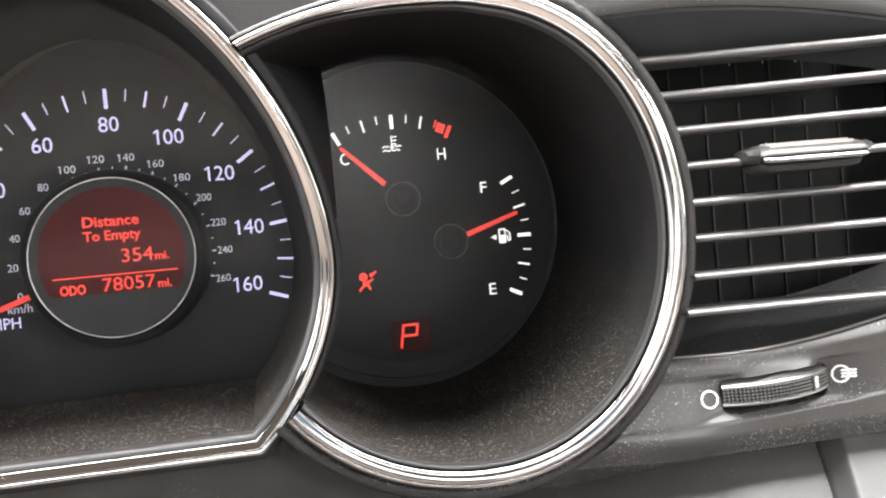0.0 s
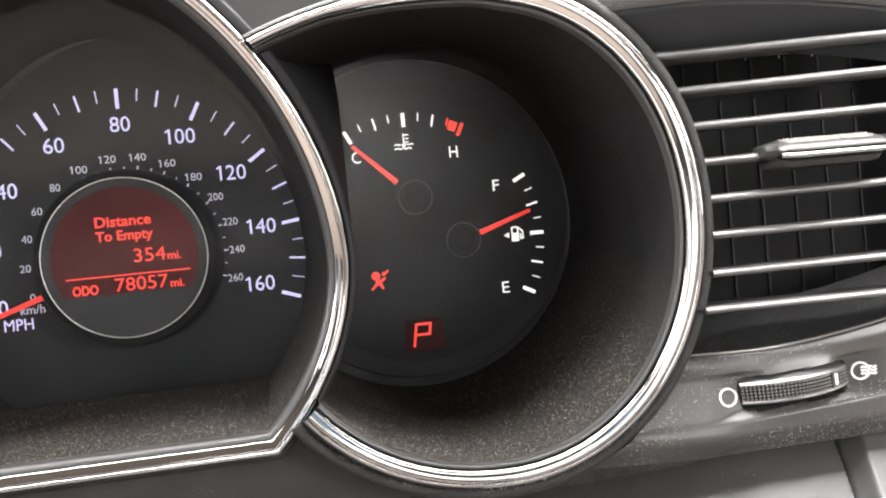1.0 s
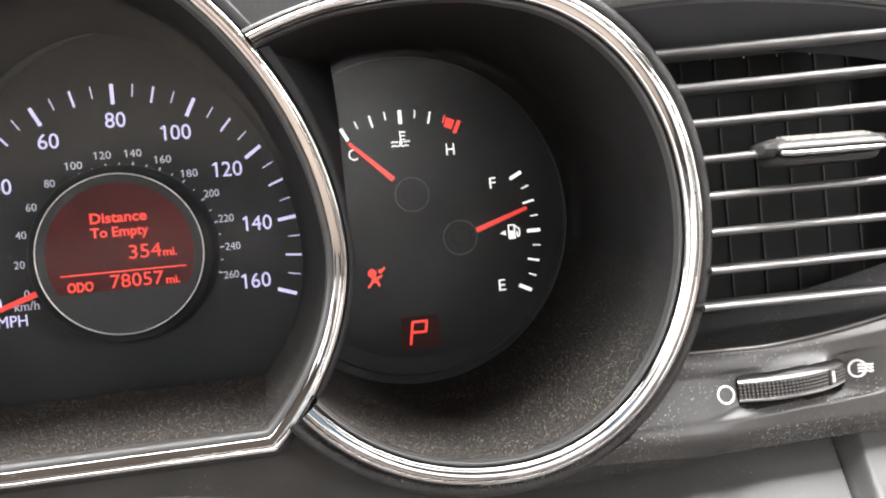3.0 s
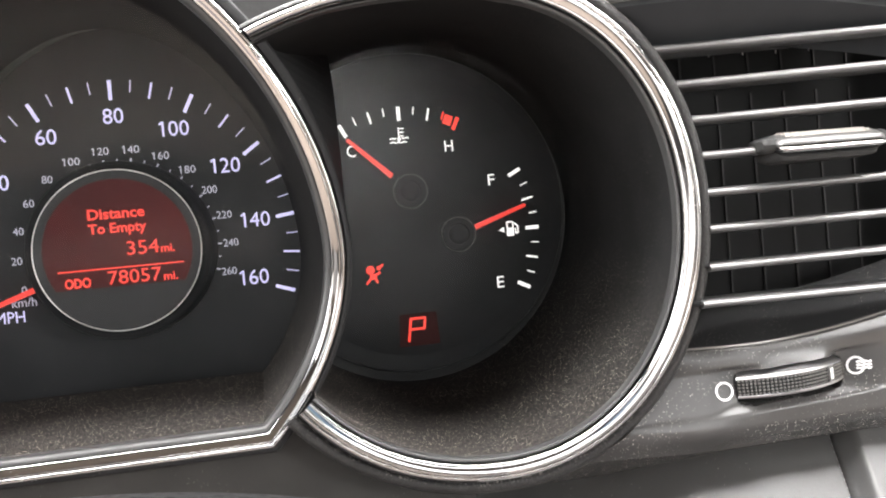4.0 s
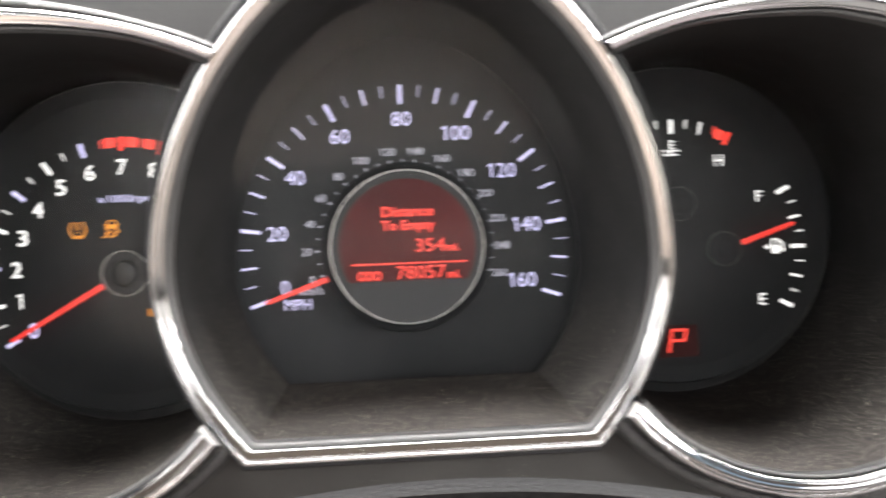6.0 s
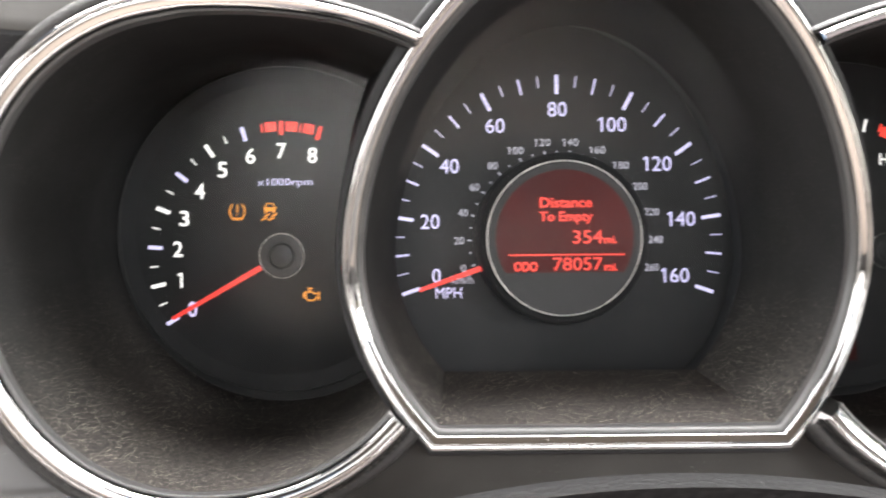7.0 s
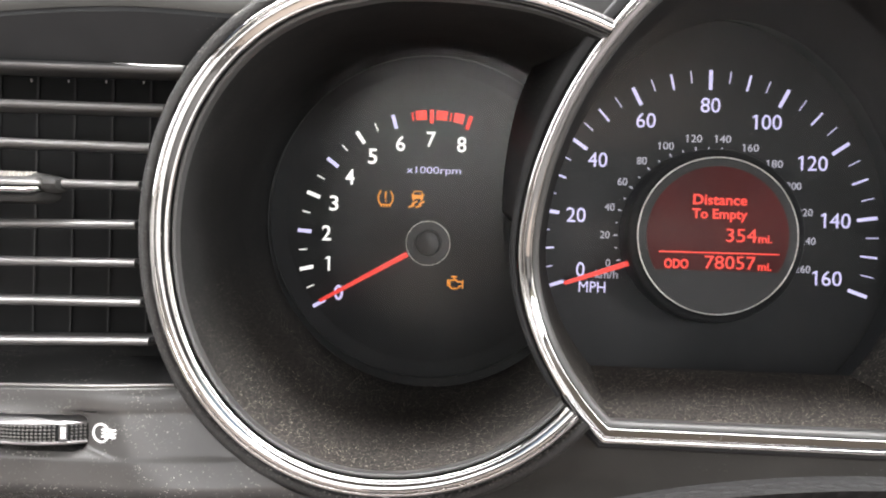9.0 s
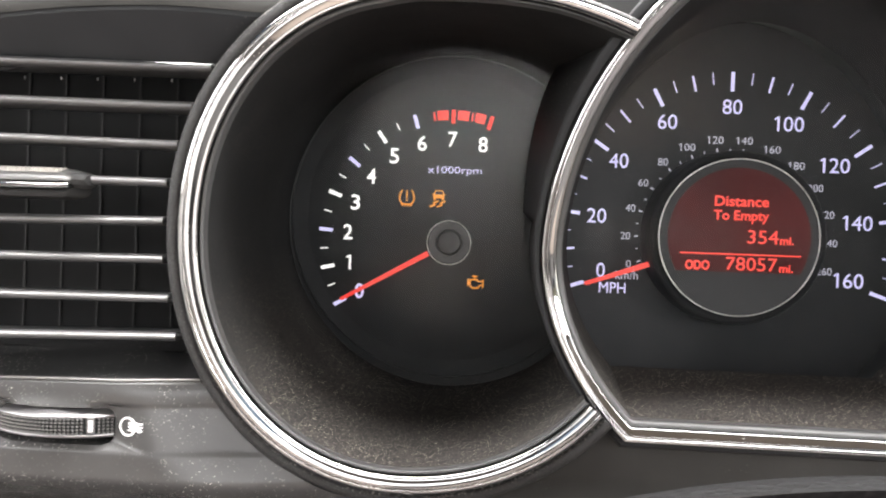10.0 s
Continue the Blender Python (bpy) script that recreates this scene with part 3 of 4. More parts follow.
# coolant symbol
part("coolant_symbol", stroke([[(97.1, 31.6), (97.1, 36.0)], [(97.6, 35.6), (98.9, 35.6)], [(97.6, 34.3), (98.7, 34.3)], [(97.6, 33.0), (98.7, 33.0)],
                               [(93.8, 32.0), (94.6, 32.4), (95.4, 32.0), (96.0, 32.3)], [(98.2, 32.3), (99.0, 32.0), (99.8, 32.4), (100.4, 32.1)],
                               [(93.8, 30.6), (94.8, 31.0), (95.8, 30.5), (96.8, 31.0), (97.8, 30.5), (98.8, 31.0), (99.8, 30.6)]], 0.42, FY - 0.15, FY + 0.1), M_WHITE, fuel, "white thermometer-in-waves symbol")
part("coolant_bulb", prism([circle(97.1, 31.9, 0.7, 12)], FY - 0.2, FY + 0.1), M_WHITE, fuel)
# pump symbol with its arrow
part("pump_symbol", stroke([[(133.9, -6.2), (133.9, -1.3), (136.1, -1.3), (136.1, -6.2), (133.9, -6.2)], [(136.6, -1.8), (137.9, -2.9), (137.9, -5.4), (137.1, -5.6), (136.9, -3.9)]], 0.5, FY - 0.15, FY + 0.1), M_WHITE, fuel, "white fuel pump symbol")
part("pump_symbol_body", prism([[(133.7, -6.4), (136.3, -6.4), (136.3, -3.4), (133.7, -3.4)]], FY - 0.18, FY + 0.1), M_WHITE, fuel)
part("pump_arrow", prism([[(130.6, -4.0), (132.7, -5.0), (132.7, -3.0)]], FY - 0.15, FY + 0.1), M_WHITE, fuel)
# airbag lamp
bm = prism([circle(82.4, -13.9, 1.55, 16), circle(85.3, -13.4, 0.75, 12), [(82.0, -15.6), (84.6, -15.2), (84.2, -17.2), (82.4, -17.4)]], FY - 0.15, FY + 0.1)
stroke([[(82.6, -16.6), (80.8, -18.6)], [(83.8, -16.6), (84.6, -18.4)], [(84.2, -15.8), (85.6, -15.0)], [(85.9, -13.2), (86.8, -12.4)]], 0.8, FY - 0.16, FY + 0.1, bm)
part("airbag_lamp", bm, M_RED, fuel, "lit red warning symbol")
# gear indicator
gear = part("gear_window", prism([[(91.2, -31.0), (104.6, -31.0), (105.2, -42.6), (90.4, -42.6)]], FY - 0.08, FY + 0.1), M_GEAR, fuel, "dim red indicator window")
part("gear_letter", stroke([[(93.9, -40.6), (95.2, -32.8), (100.4, -32.8), (99.8, -36.6), (94.6, -36.6)]], 0.85, FY - 0.3, FY - 0.1), M_RED, gear, "lit red letter P")

# ---- tachometer ----
tach = thing("tachometer", -98, 0, -70, "backlit tachometer in a chrome-ringed bowl, amber warning lamps lit", "tachometer")
side_binnacle(-1, tach)
HX, HZ = -97.3, -4.0
for k in range(17):
    deg = 210.2 - 17.16 * k / 2
    if k in (14, 16):
        me, length = RMAJ, 4.8
    elif k in (13, 15):
        me, length = RMIN, 4.0
    else:
        me, length = (VMAJ if k % 4 == 0 else GMAJ, 5.0) if k % 2 == 0 else (GMIN, 4.0)
    tick(me, HX, HZ, FY - 0.1, 47.4 - length / 2, deg, tach)
for a0, a1 in ((97.2, 92.4), (88.0, 83.1), (80.0, 75.6)):
    arc = circle(HX, HZ, 47.2, 5, a0, a1) + list(reversed(circle(HX, HZ, 43.9, 5, a0, a1)))
    part("red_zone", prism([arc], FY - 0.2, FY + 0.1), M_RED, tach, "lit red block")
for k in range(9):
    a = radians(210.2 - 17.16 * k)
    if k == 1:
        x, z = HX + 36.9 * math.cos(a), HZ + 36.9 * math.sin(a)
        one = [(x + 0.65, z - 2.6), (x + 0.65, z + 2.6), (x - 0.05, z + 2.6), (x - 1.15, z + 2.05), (x - 0.95, z + 1.45), (x - 0.1, z + 1.8), (x - 0.1, z - 2.6)]
        part("numeral", prism([one], FY - 0.15, FY + 0.05), M_WHITE, tach)
        continue
    write("numeral", str(k), HX + 36.9 * math.cos(a), FY, HZ + 36.9 * math.sin(a), 3.3, 5.5, M_WHITE if k else M_LIT, tach, heavy=0.012)
write("unit_mark", "x1000rpm", -96.2, FY, 21.6, 19.4, 3.3, M_LIT, tach)
needle(HX, HZ, FY - 3, 209.6, 8.2, 43.5, 1.9, 1.2, tach)
hub(HX, HZ, 7.8, tach, 0.13, -0.7, M_HUB)
# tyre pressure lamp
part("tyre_lamp", stroke([[(-114.9, 14.2), (-115.7, 12.4), (-115.7, 10.8), (-114.9, 9.5)], [(-111.3, 14.2), (-110.5, 12.4), (-110.5, 10.8), (-111.3, 9.5)],
                          [(-114.9, 9.3), (-111.3, 9.3)], [(-113.1, 14.0), (-113.1, 11.6)], [(-113.1, 10.7), (-113.1, 10.6)],
                          [(-114.6, 9.3), (-114.6, 8.7)], [(-113.6, 9.3), (-113.6, 8.7)], [(-112.6, 9.3), (-112.6, 8.7)], [(-111.6, 9.3), (-111.6, 8.7)]], 0.5, FY - 0.15, FY + 0.1), M_AMBER, tach, "lit amber tyre symbol")
# stability lamp
bm = prism([[(-103.6, 11.7), (-99.6, 11.7), (-99.6, 13.1), (-103.6, 13.1)], [(-103.4, 11.0), (-102.7, 11.0), (-102.7, 11.8), (-103.4, 11.8)], [(-100.5, 11.0), (-99.8, 11.0), (-99.8, 11.8), (-100.5, 11.8)]], FY - 0.15, FY + 0.1)
stroke([[(-103.3, 13.1), (-102.8, 14.4), (-100.4, 14.4), (-99.9, 13.1)], [(-103.9, 13.0), (-103.4, 13.2)], [(-99.8, 13.2), (-99.3, 13.0)]], 0.36, FY - 0.16, FY + 0.1, bm)
for x in (-103.9, -101.3):
    stroke([[(x - 0.7, 8.7), (x + 0.9, 9.3), (x + 0.5, 10.0), (x + 2.0, 10.7)]], 0.62, FY - 0.17, FY + 0.1, bm)
part("stability_lamp", bm, M_AMBER, tach, "lit amber skidding-car symbol")
# engine lamp
part("engine_lamp", stroke([[(-90.0, -16.9), (-90.0, -18.9)], [(-90.0, -17.9), (-89.3, -17.9)], [(-89.3, -16.9), (-89.3, -19.0), (-88.5, -19.8), (-86.4, -19.8), (-85.8, -18.8), (-85.2, -18.8)],
                            [(-89.3, -16.9), (-87.0, -16.8), (-86.4, -17.4), (-85.2, -17.4)], [(-84.7, -16.9), (-84.7, -19.5)], [(-88.6, -15.6), (-86.9, -15.6)], [(-87.8, -15.6), (-87.8, -16.8)]], 0.5, FY - 0.15, FY + 0.1), M_AMBER, tach, "lit amber engine symbol")


# ---- dashboard surfaces ----
def field(x0, x1, z0, z1, step, surface, mask, along=None):
    """A moulded sheet: its depth given over x and z, left out where mask is false; z counts from the line along(x), if there is one."""
    nx, nz = int((x1 - x0) / step), int((z1 - z0) / step)
    bm = bmesh.new()
    vs = {}

    def vert(i, j):
        if (i, j) not in vs:
            x, z = x0 + (x1 - x0) * i / nx, z0 + (z1 - z0) * j / nz
            z += along(x) if along else 0
            vs[i, j] = bm.verts.new(mm(x, surface(x, z), z))
        return vs[i, j]

    for i in range(nx):
        for j in range(nz):
            x, z = x0 + (x1 - x0) * (i + 0.5) / nx, z0 + (z1 - z0) * (j + 0.5) / nz
            z += along(x) if along else 0
            if mask(x, z):
                bm.faces.new((vert(i, j), vert(i + 1, j), vert(i + 1, j + 1), vert(i, j + 1)))
    return bm


def brow(x):
    """The lower edge of the hood above a vent."""
    return 50.0 - 0.0016 * max(0.0, abs(x) - 160) ** 2


dashboard = thing("dashboard", 0, -60, -110, "dark grey moulded plastic dashboard round the instruments", "dashboard", kind="structure")


def hood_y(x, z):
    return -84 + max(0.0, z - 70) * 0.9


part("hood", field(-150, 150, 30, 150, 2.0, hood_y, lambda x, z: not in_speedo(x, z, -1) and not in_side(x, z, -0.8) and (abs(x) < 125 or z > 60)), M_HOOD, dashboard, "grained grey hood")
for s in (1, -1):
    part("brow", field(min(s * 112, s * 250), max(s * 112, s * 250), 0, 90, 1.5, lambda x, z: -112 + 10 * (1 - ease((abs(x) - 116) / 45)) + 0.8 * (1 - ease((z - brow(x)) / 1.5)) + (z - brow(x)) * 0.2,
                       lambda x, z: not in_side(x, z, -2.5), brow), M_BROW, dashboard, "dark grained brow above the vent")


def under_y(x, z):
    return -80 - max(0.0, -64 - z) * 0.5 + 32 * ease((abs(x) - 80) / 68)


part("lower_panel", field(-150, 150, -110, -36, 2.0, under_y, lambda x, z: not in_speedo(x, z, -1) and not in_side(x, z, -1) and z < -38 and (abs(x) < 98 or z > -75)), M_BROW, dashboard, "dark grey lower panel")


def dip(x, z, s):
    """How far the panels sink back towards a chrome ring."""
    return 6.5 * (1 - ease((side_reach(x, z, s) - 1) * 62 / 26))


def panel_shape(s, line, wx, wz, slope, base, roll):
    """The depth of the panel under a vent, with the scooped pocket of its thumbwheel; it dips towards the chrome ring and rolls under."""

    def y(x, z):
        u, v = x - wx, z - wz - slope * (x - wx)
        d = base + dip(x, z, s) + 9.0 * ease((roll - z) / 11) + max(0.0, roll - 8 - z) * 2.2 - 0.9 * ease((line(x) - z) / 6) * ease((v - 5) / 6)
        # the scoop: a sharp step above, a flat ledge below that faces up, running out to nothing at both ends
        sunk = 0.05 + 2.7 * ease((27.0 - abs(u)) / 15)
        ledge = 0.95 * math.log1p(math.exp(min(60.0, 5.0 * (v + 6.7)))) / 5.0
        lid = ease((16.0 - abs(u)) / 8) * ease((v - 3.4) / 0.8)
        d -= (1 - lid) * ease((6.0 - v) / 1.6) * (math.log(math.exp(-3.0 * sunk) + math.exp(-3.0 * ledge)) - math.log(1 + math.exp(-3.0 * sunk))) / 3.0
        # the tongue above the wheel swells out and falls back upwards
        d -= lid * 1.1 * math.sqrt(max(0.0, 1 - (u / 15.0) ** 2)) * ease((8.4 - v) / 5.0)
        hole = ((abs(u) / 14.8) ** 6 + (abs(v + 0.5) / 4.5) ** 6) ** (1 / 6)
        d += 9.0 * ease((1.04 - hole) / 0.09)
        return d + 1.4 * ease((z - line(x) + 1.2) / 1.2)

    return y


def line_right(x):
    return -38.6 + 0.0018 * max(0.0, x - 158) ** 2


def line_left(x):
    return -40.4 - 0.0003 * (x + 151) ** 2 if x < -151 else -40.4


RIGHT_PANEL = panel_shape(1, line_right, 180.5, -49.0, 0.05, -104.5, -59.0)
LEFT_PANEL = panel_shape(-1, line_left, -187.6, -52.3, 0.0, -102.5, -65.0)
part("vent_panel", field(86, 240, -39, 0, 0.4, RIGHT_PANEL, lambda x, z: not in_side(x, z, -3.2), line_right), M_PANEL, dashboard, "smooth grey plastic panel with dust")
part("vent_panel", field(-226, -90, -39, 0, 0.4, LEFT_PANEL, lambda x, z: not in_side(x, z, -3.2), line_left), M_PANEL, dashboard, "smooth grey plastic panel with dust")


# a pale bead along each panel's top edge paints its bevel highlight
for line, x0, x1, base in ((line_right, 150, 240, -104.5), (line_left, -226, -152, -102.5)):
    xs = [x0 + (x1 - x0) * k / 50 for k in range(51)]
    pts = [(x, base + dip(x, line(x), 1 if x0 > 0 else -1) + 0.4, line(x) - 0.3) for x in xs if not in_side(x, line(x), -3.4)]
    part("edge_highlight", tube(pts, 0.3, 8), M_EDGELINE, dashboard, "thin pale bead drawn as the panel edge's highlight")


def knee_y(x, z):
    """The knee panel comes forward below; past its seam it swells further."""
    seam = x - 197.5 - (z + 72) * 0.3
    out = ease((seam - 0.3) / 3.5)
    return -88.5 + 44 * (1 - ease((x - 108) / 66)) - 1.0 * max(0.0, -66 - z) - out * 7 + 2.5 * max(0.0, 1 - abs(seam) / 0.6)


part("knee_panel", field(90, 250, -100, -64, 0.45, knee_y, lambda x, z: not in_side(x, z, 0)), M_KNEE, dashboard, "smooth grey knee panel with a seam")
part("knee_panel", field(-250, -100, -112, -66, 2.0, lambda x, z: -78 - max(0.0, -84 - z) * 1.2, lambda x, z: not in_side(x, z, 0)), M_BROW, dashboard)


# ---- air vents ----
def slat_mesh(p0, p1, y0, y1):
    """A blade with a rounded nose from p0 to p1 (x, z)."""
    half = [(14.0, 0.6), (6.0, 0.95), (2.6, 1.16), (1.5, 1.1), (0.75, 0.9), (0.25, 0.55), (0.0, 0.2)]
    sec = half + [(a, -b) for a, b in reversed(half)]
    rows = []
    for f in (0.0, 0.5, 1.0):
        x, y, z = p0[0] + (p1[0] - p0[0]) * f, y0 + (y1 - y0) * f, p0[1] + (p1[1] - p0[1]) * f
        rows.append([mm(x, y + a, z + b) for a, b in sec])
    return loft(rows, True, None, True)


def knob_rows(a, b, y, z, sec, round_end):
    """Sections of a bar from a to b that narrow at its ends."""
    rows = []
    for x, f in ((a, 0.3), (a + 0.3, 0.55), (a + 0.9, 0.78), (a + 1.9, 0.93), (a + 3.2, 1.0), (b - 3.2, 1.0), (b - 1.9, 0.93), (b - 0.9, 0.78), (b - 0.3, 0.55), (b, 0.3)):
        rows.append([mm(x, y + yy + (1 - f) * round_end, z + zz * (0.45 + 0.55 * f)) for yy, zz in sec])
    return rows


def air_vent(s, near, far, y, y_far, knob0, knob1, knob_z, vane_x, pin_x, pin_z):
    vent = thing("air_vent", s * 186, -95, -40, "dashboard air vent with silver horizontal slats and a slider knob", "air vent", "dashboard vents")
    far_x = s * 246
    # housing behind the slats
    bm = bmesh.new()
    xs = (s * 157, far_x + s * 2)
    loft([[mm(x, yy, z) for x, z in ((xs[0], 47), (xs[1], 47), (xs[1], -35), (xs[0], -35))] for yy in (-90, -66)], False, bm)
    bm.faces.new([bm.verts.new(mm(x, -66, z)) for x, z in ((xs[0], 47), (xs[1], 47), (xs[1], -35), (xs[0], -35))])
    part("housing", bm, M_BLACK, vent, "black hollow housing")
    for z0, z1 in ((-42, -6), (-4, 56)):
        part("end_plate", field(min(s * 132, s * 159), max(s * 132, s * 159), z0, z1, 1.5, lambda x, z: -72.0, lambda x, z: not in_side(x, z, -1.5)), M_BLACK, vent)

    def top_y(x, z):
        return -110.5 + 10 * (1 - ease((abs(x) - 116) / 45)) + 1.0 * max(0.0, brow(x) - 1 - z)

    part("upper_fascia", field(min(s * 106, far_x), max(s * 106, far_x), -11, 2, 1.0, top_y, lambda x, z: not in_side(x, z, -2.5), brow), M_GLOSS, vent, "gloss black strip")
    line = line_right if s > 0 else line_left
    base = -103.0 if s > 0 else -101.0
    part("lower_fascia", field(min(s * 136, far_x), max(s * 136, far_x), -3, 9, 1.0, lambda x, z: base + dip(x, z, s) + max(0.0, z - line(x) + 1.0) * 1.6, lambda x, z: not in_side(x, z, -2.5), line), M_LEDGE, vent, "dusty black ledge")
    for k in range(8):
        (x0, z0), (x1, z1) = near[k], far[k]
        zf = z0 + (z1 - z0) * (far_x - x0) / (x1 - x0)
        body = part("slat", slat_mesh((x0, z0 - 0.3), (far_x, zf - 0.3), y, y + (y_far - y) * (far_x - x0) / (x1 - x0)), M_SLAT, vent, "silver slat")
        part("pin", tube([(x0 - s * 2.2, y + 2.6, z0), (x0 - s * 0.8, y + 2.0, z0), (x0 + s * 0.2, y + 1.6, z0)], 0.7, 8), M_TRIM, body)
    for k, x in enumerate(vane_x):
        bm = bmesh.new()
        for top, low in ((44.0, 34.5), (31.0, -33.0)):
            loft([[mm(x + a, yy, top) for a, yy in ((-0.28, -66.6), (0.28, -66.6), (0.28, -66.1), (-0.28, -66.1))],
                  [mm(x + a, yy, low) for a, yy in ((-0.28, -66.6), (0.28, -66.6), (0.28, -66.1), (-0.28, -66.1))]], True, bm, True)
        vane = part("vane", bm, M_VANE, vent)
        bm = bmesh.new()
        bmesh.ops.create_icosphere(bm, subdivisions=1, radius=0.3 * MM, matrix=Matrix.Translation(mm(pin_x + s * 10.35 * k, -84, pin_z)) @ Matrix.Diagonal((0.7, 1, 1.7, 1)))
        part("vane_pin", bm, M_RING, vane, "small bright pin")
    # slider knob: a collar round the slat, a rounded grip with studs on top, a chrome strip along its foot
    a, b = min(knob0, knob1), max(knob0, knob1)
    ky = (y + y_far) / 2 - 6.0
    body = [(13.0, 2.5), (8.0, 2.75), (5.2, 2.6), (3.0, 1.9), (1.3, 0.9), (0.5, 0.1), (0.35, -0.5), (1.0, -0.9), (3.0, -1.0), (13.0, -1.0)]
    knob = part("slider_knob", loft(knob_rows(a, b, ky, knob_z, body, 3.0), True, None, True), M_SILVER, vent, "satin silver slider knob", 50)
    strip = [(8.0, -0.9), (0.6, -0.95), (-0.1, -1.25), (-0.3, -1.7), (0.0, -2.2), (0.7, -2.5), (8.0, -2.6)]
    part("chrome_edge", loft(knob_rows(a + 0.2, b - 0.2, ky, knob_z, strip, 3.0), True, None, True), M_CHROME, knob, "chrome edge strip", 50)
    foot = [(12.0, -2.5), (3.0, -2.7), (2.4, -3.4), (3.4, -4.4), (12.0, -4.8)]
    part("collar", loft(knob_rows(a + 0.8, b - 0.8, ky, knob_z, foot, 2.0), True, None, True), M_VANE, knob, "dark grey collar under the grip")
    for e, q in ((a, -1), (b, 1)):
        sleeve = [(9.0, 1.9), (4.5, 2.0), (3.0, 1.2), (2.6, 0.0), (3.0, -1.2), (4.5, -2.0), (9.0, -2.0)]
        part("collar", loft([[mm(e + q * xx, ky + yy + (1 - f) * 2.0, knob_z + zz * f) for yy, zz in sleeve] for xx, f in ((-0.8, 1.0), (0.9, 1.0), (2.0, 0.85), (2.7, 0.6))], True, None, True), M_VANE, knob)
    bm = bmesh.new()
    for r in range(5):
        for k in range(int((b - a - 6) / 1.05)):
            x, yy = a + 3.2 + 1.05 * (k + 0.5 * (r % 2)), ky + 2.6 + 1.05 * r
            c = mm(x, yy, knob_z + (1.7, 2.05, 2.45, 2.6, 2.66)[r])
            vs = [bm.verts.new(c + mm(*o)) for o in ((-0.42, -0.42, -0.1), (0.42, -0.42, -0.1), (0.42, 0.42, 0.1), (-0.42, 0.42, 0.1), (0, -0.2, 0.5))]
            for i in range(4):
                bm.faces.new((vs[i], vs[(i + 1) % 4], vs[4]))
    part("grip_studs", bm, M_STUD, knob, "rows of small grip studs")
    return vent


RIGHT_NEAR = [(147.4, 38.8), (152.7, 29.6), (156.3, 20.5), (159.0, 11.2), (160.4, 1.7), (160.3, -7.6), (159.3, -17.4), (156.5, -26.6)]
RIGHT_FAR = [(208.3, 39.7), (207.4, 30.5), (206.6, 21.0), (205.6, 11.6), (204.7, 1.9), (203.9, -7.6), (202.9, -17.2), (202.0, -26.6)]
LEFT_NEAR = [(-150.4, 38.1), (-155.0, 28.5), (-158.5, 18.8), (-160.9, 9.3), (-161.6, -0.4), (-161.4, -10.0), (-159.8, -19.8), (-157.5, -29.3)]
LEFT_FAR = [(-201.1, 38.1), (-200.8, 28.4), (-200.5, 19.0), (-200.2, 9.2), (-199.9, -1.1), (-199.6, -10.3), (-199.3, -19.9), (-199.0, -29.9)]
air_vent(1, RIGHT_NEAR, RIGHT_FAR, -105.0, -111.3, 176.0, 206.5, 11.8, [163.8 + 11.2 * k for k in range(7)], 164.8, 40.0)
air_vent(-1, LEFT_NEAR, LEFT_FAR, -100.0, -105.4, -182.0, -213.5, 8.6, [-161.4 - 11.25 * k for k in range(7)], -167.1, 37.2)


# ---- thumbwheels ----
def rounded(w, h, r, n=6):
    """A rounded rectangle of half width w and half height h."""
    out = []
    for cx, cz, a in ((w - r, h - r, 0), (r - w, h - r, 90), (r - w, r - h, 180), (w - r, r - h, 270)):
        out += [(cx + r * math.cos(radians(a + 90 * k / n)), cz + r * math.sin(radians(a + 90 * k / n))) for k in range(n + 1)]
    return out


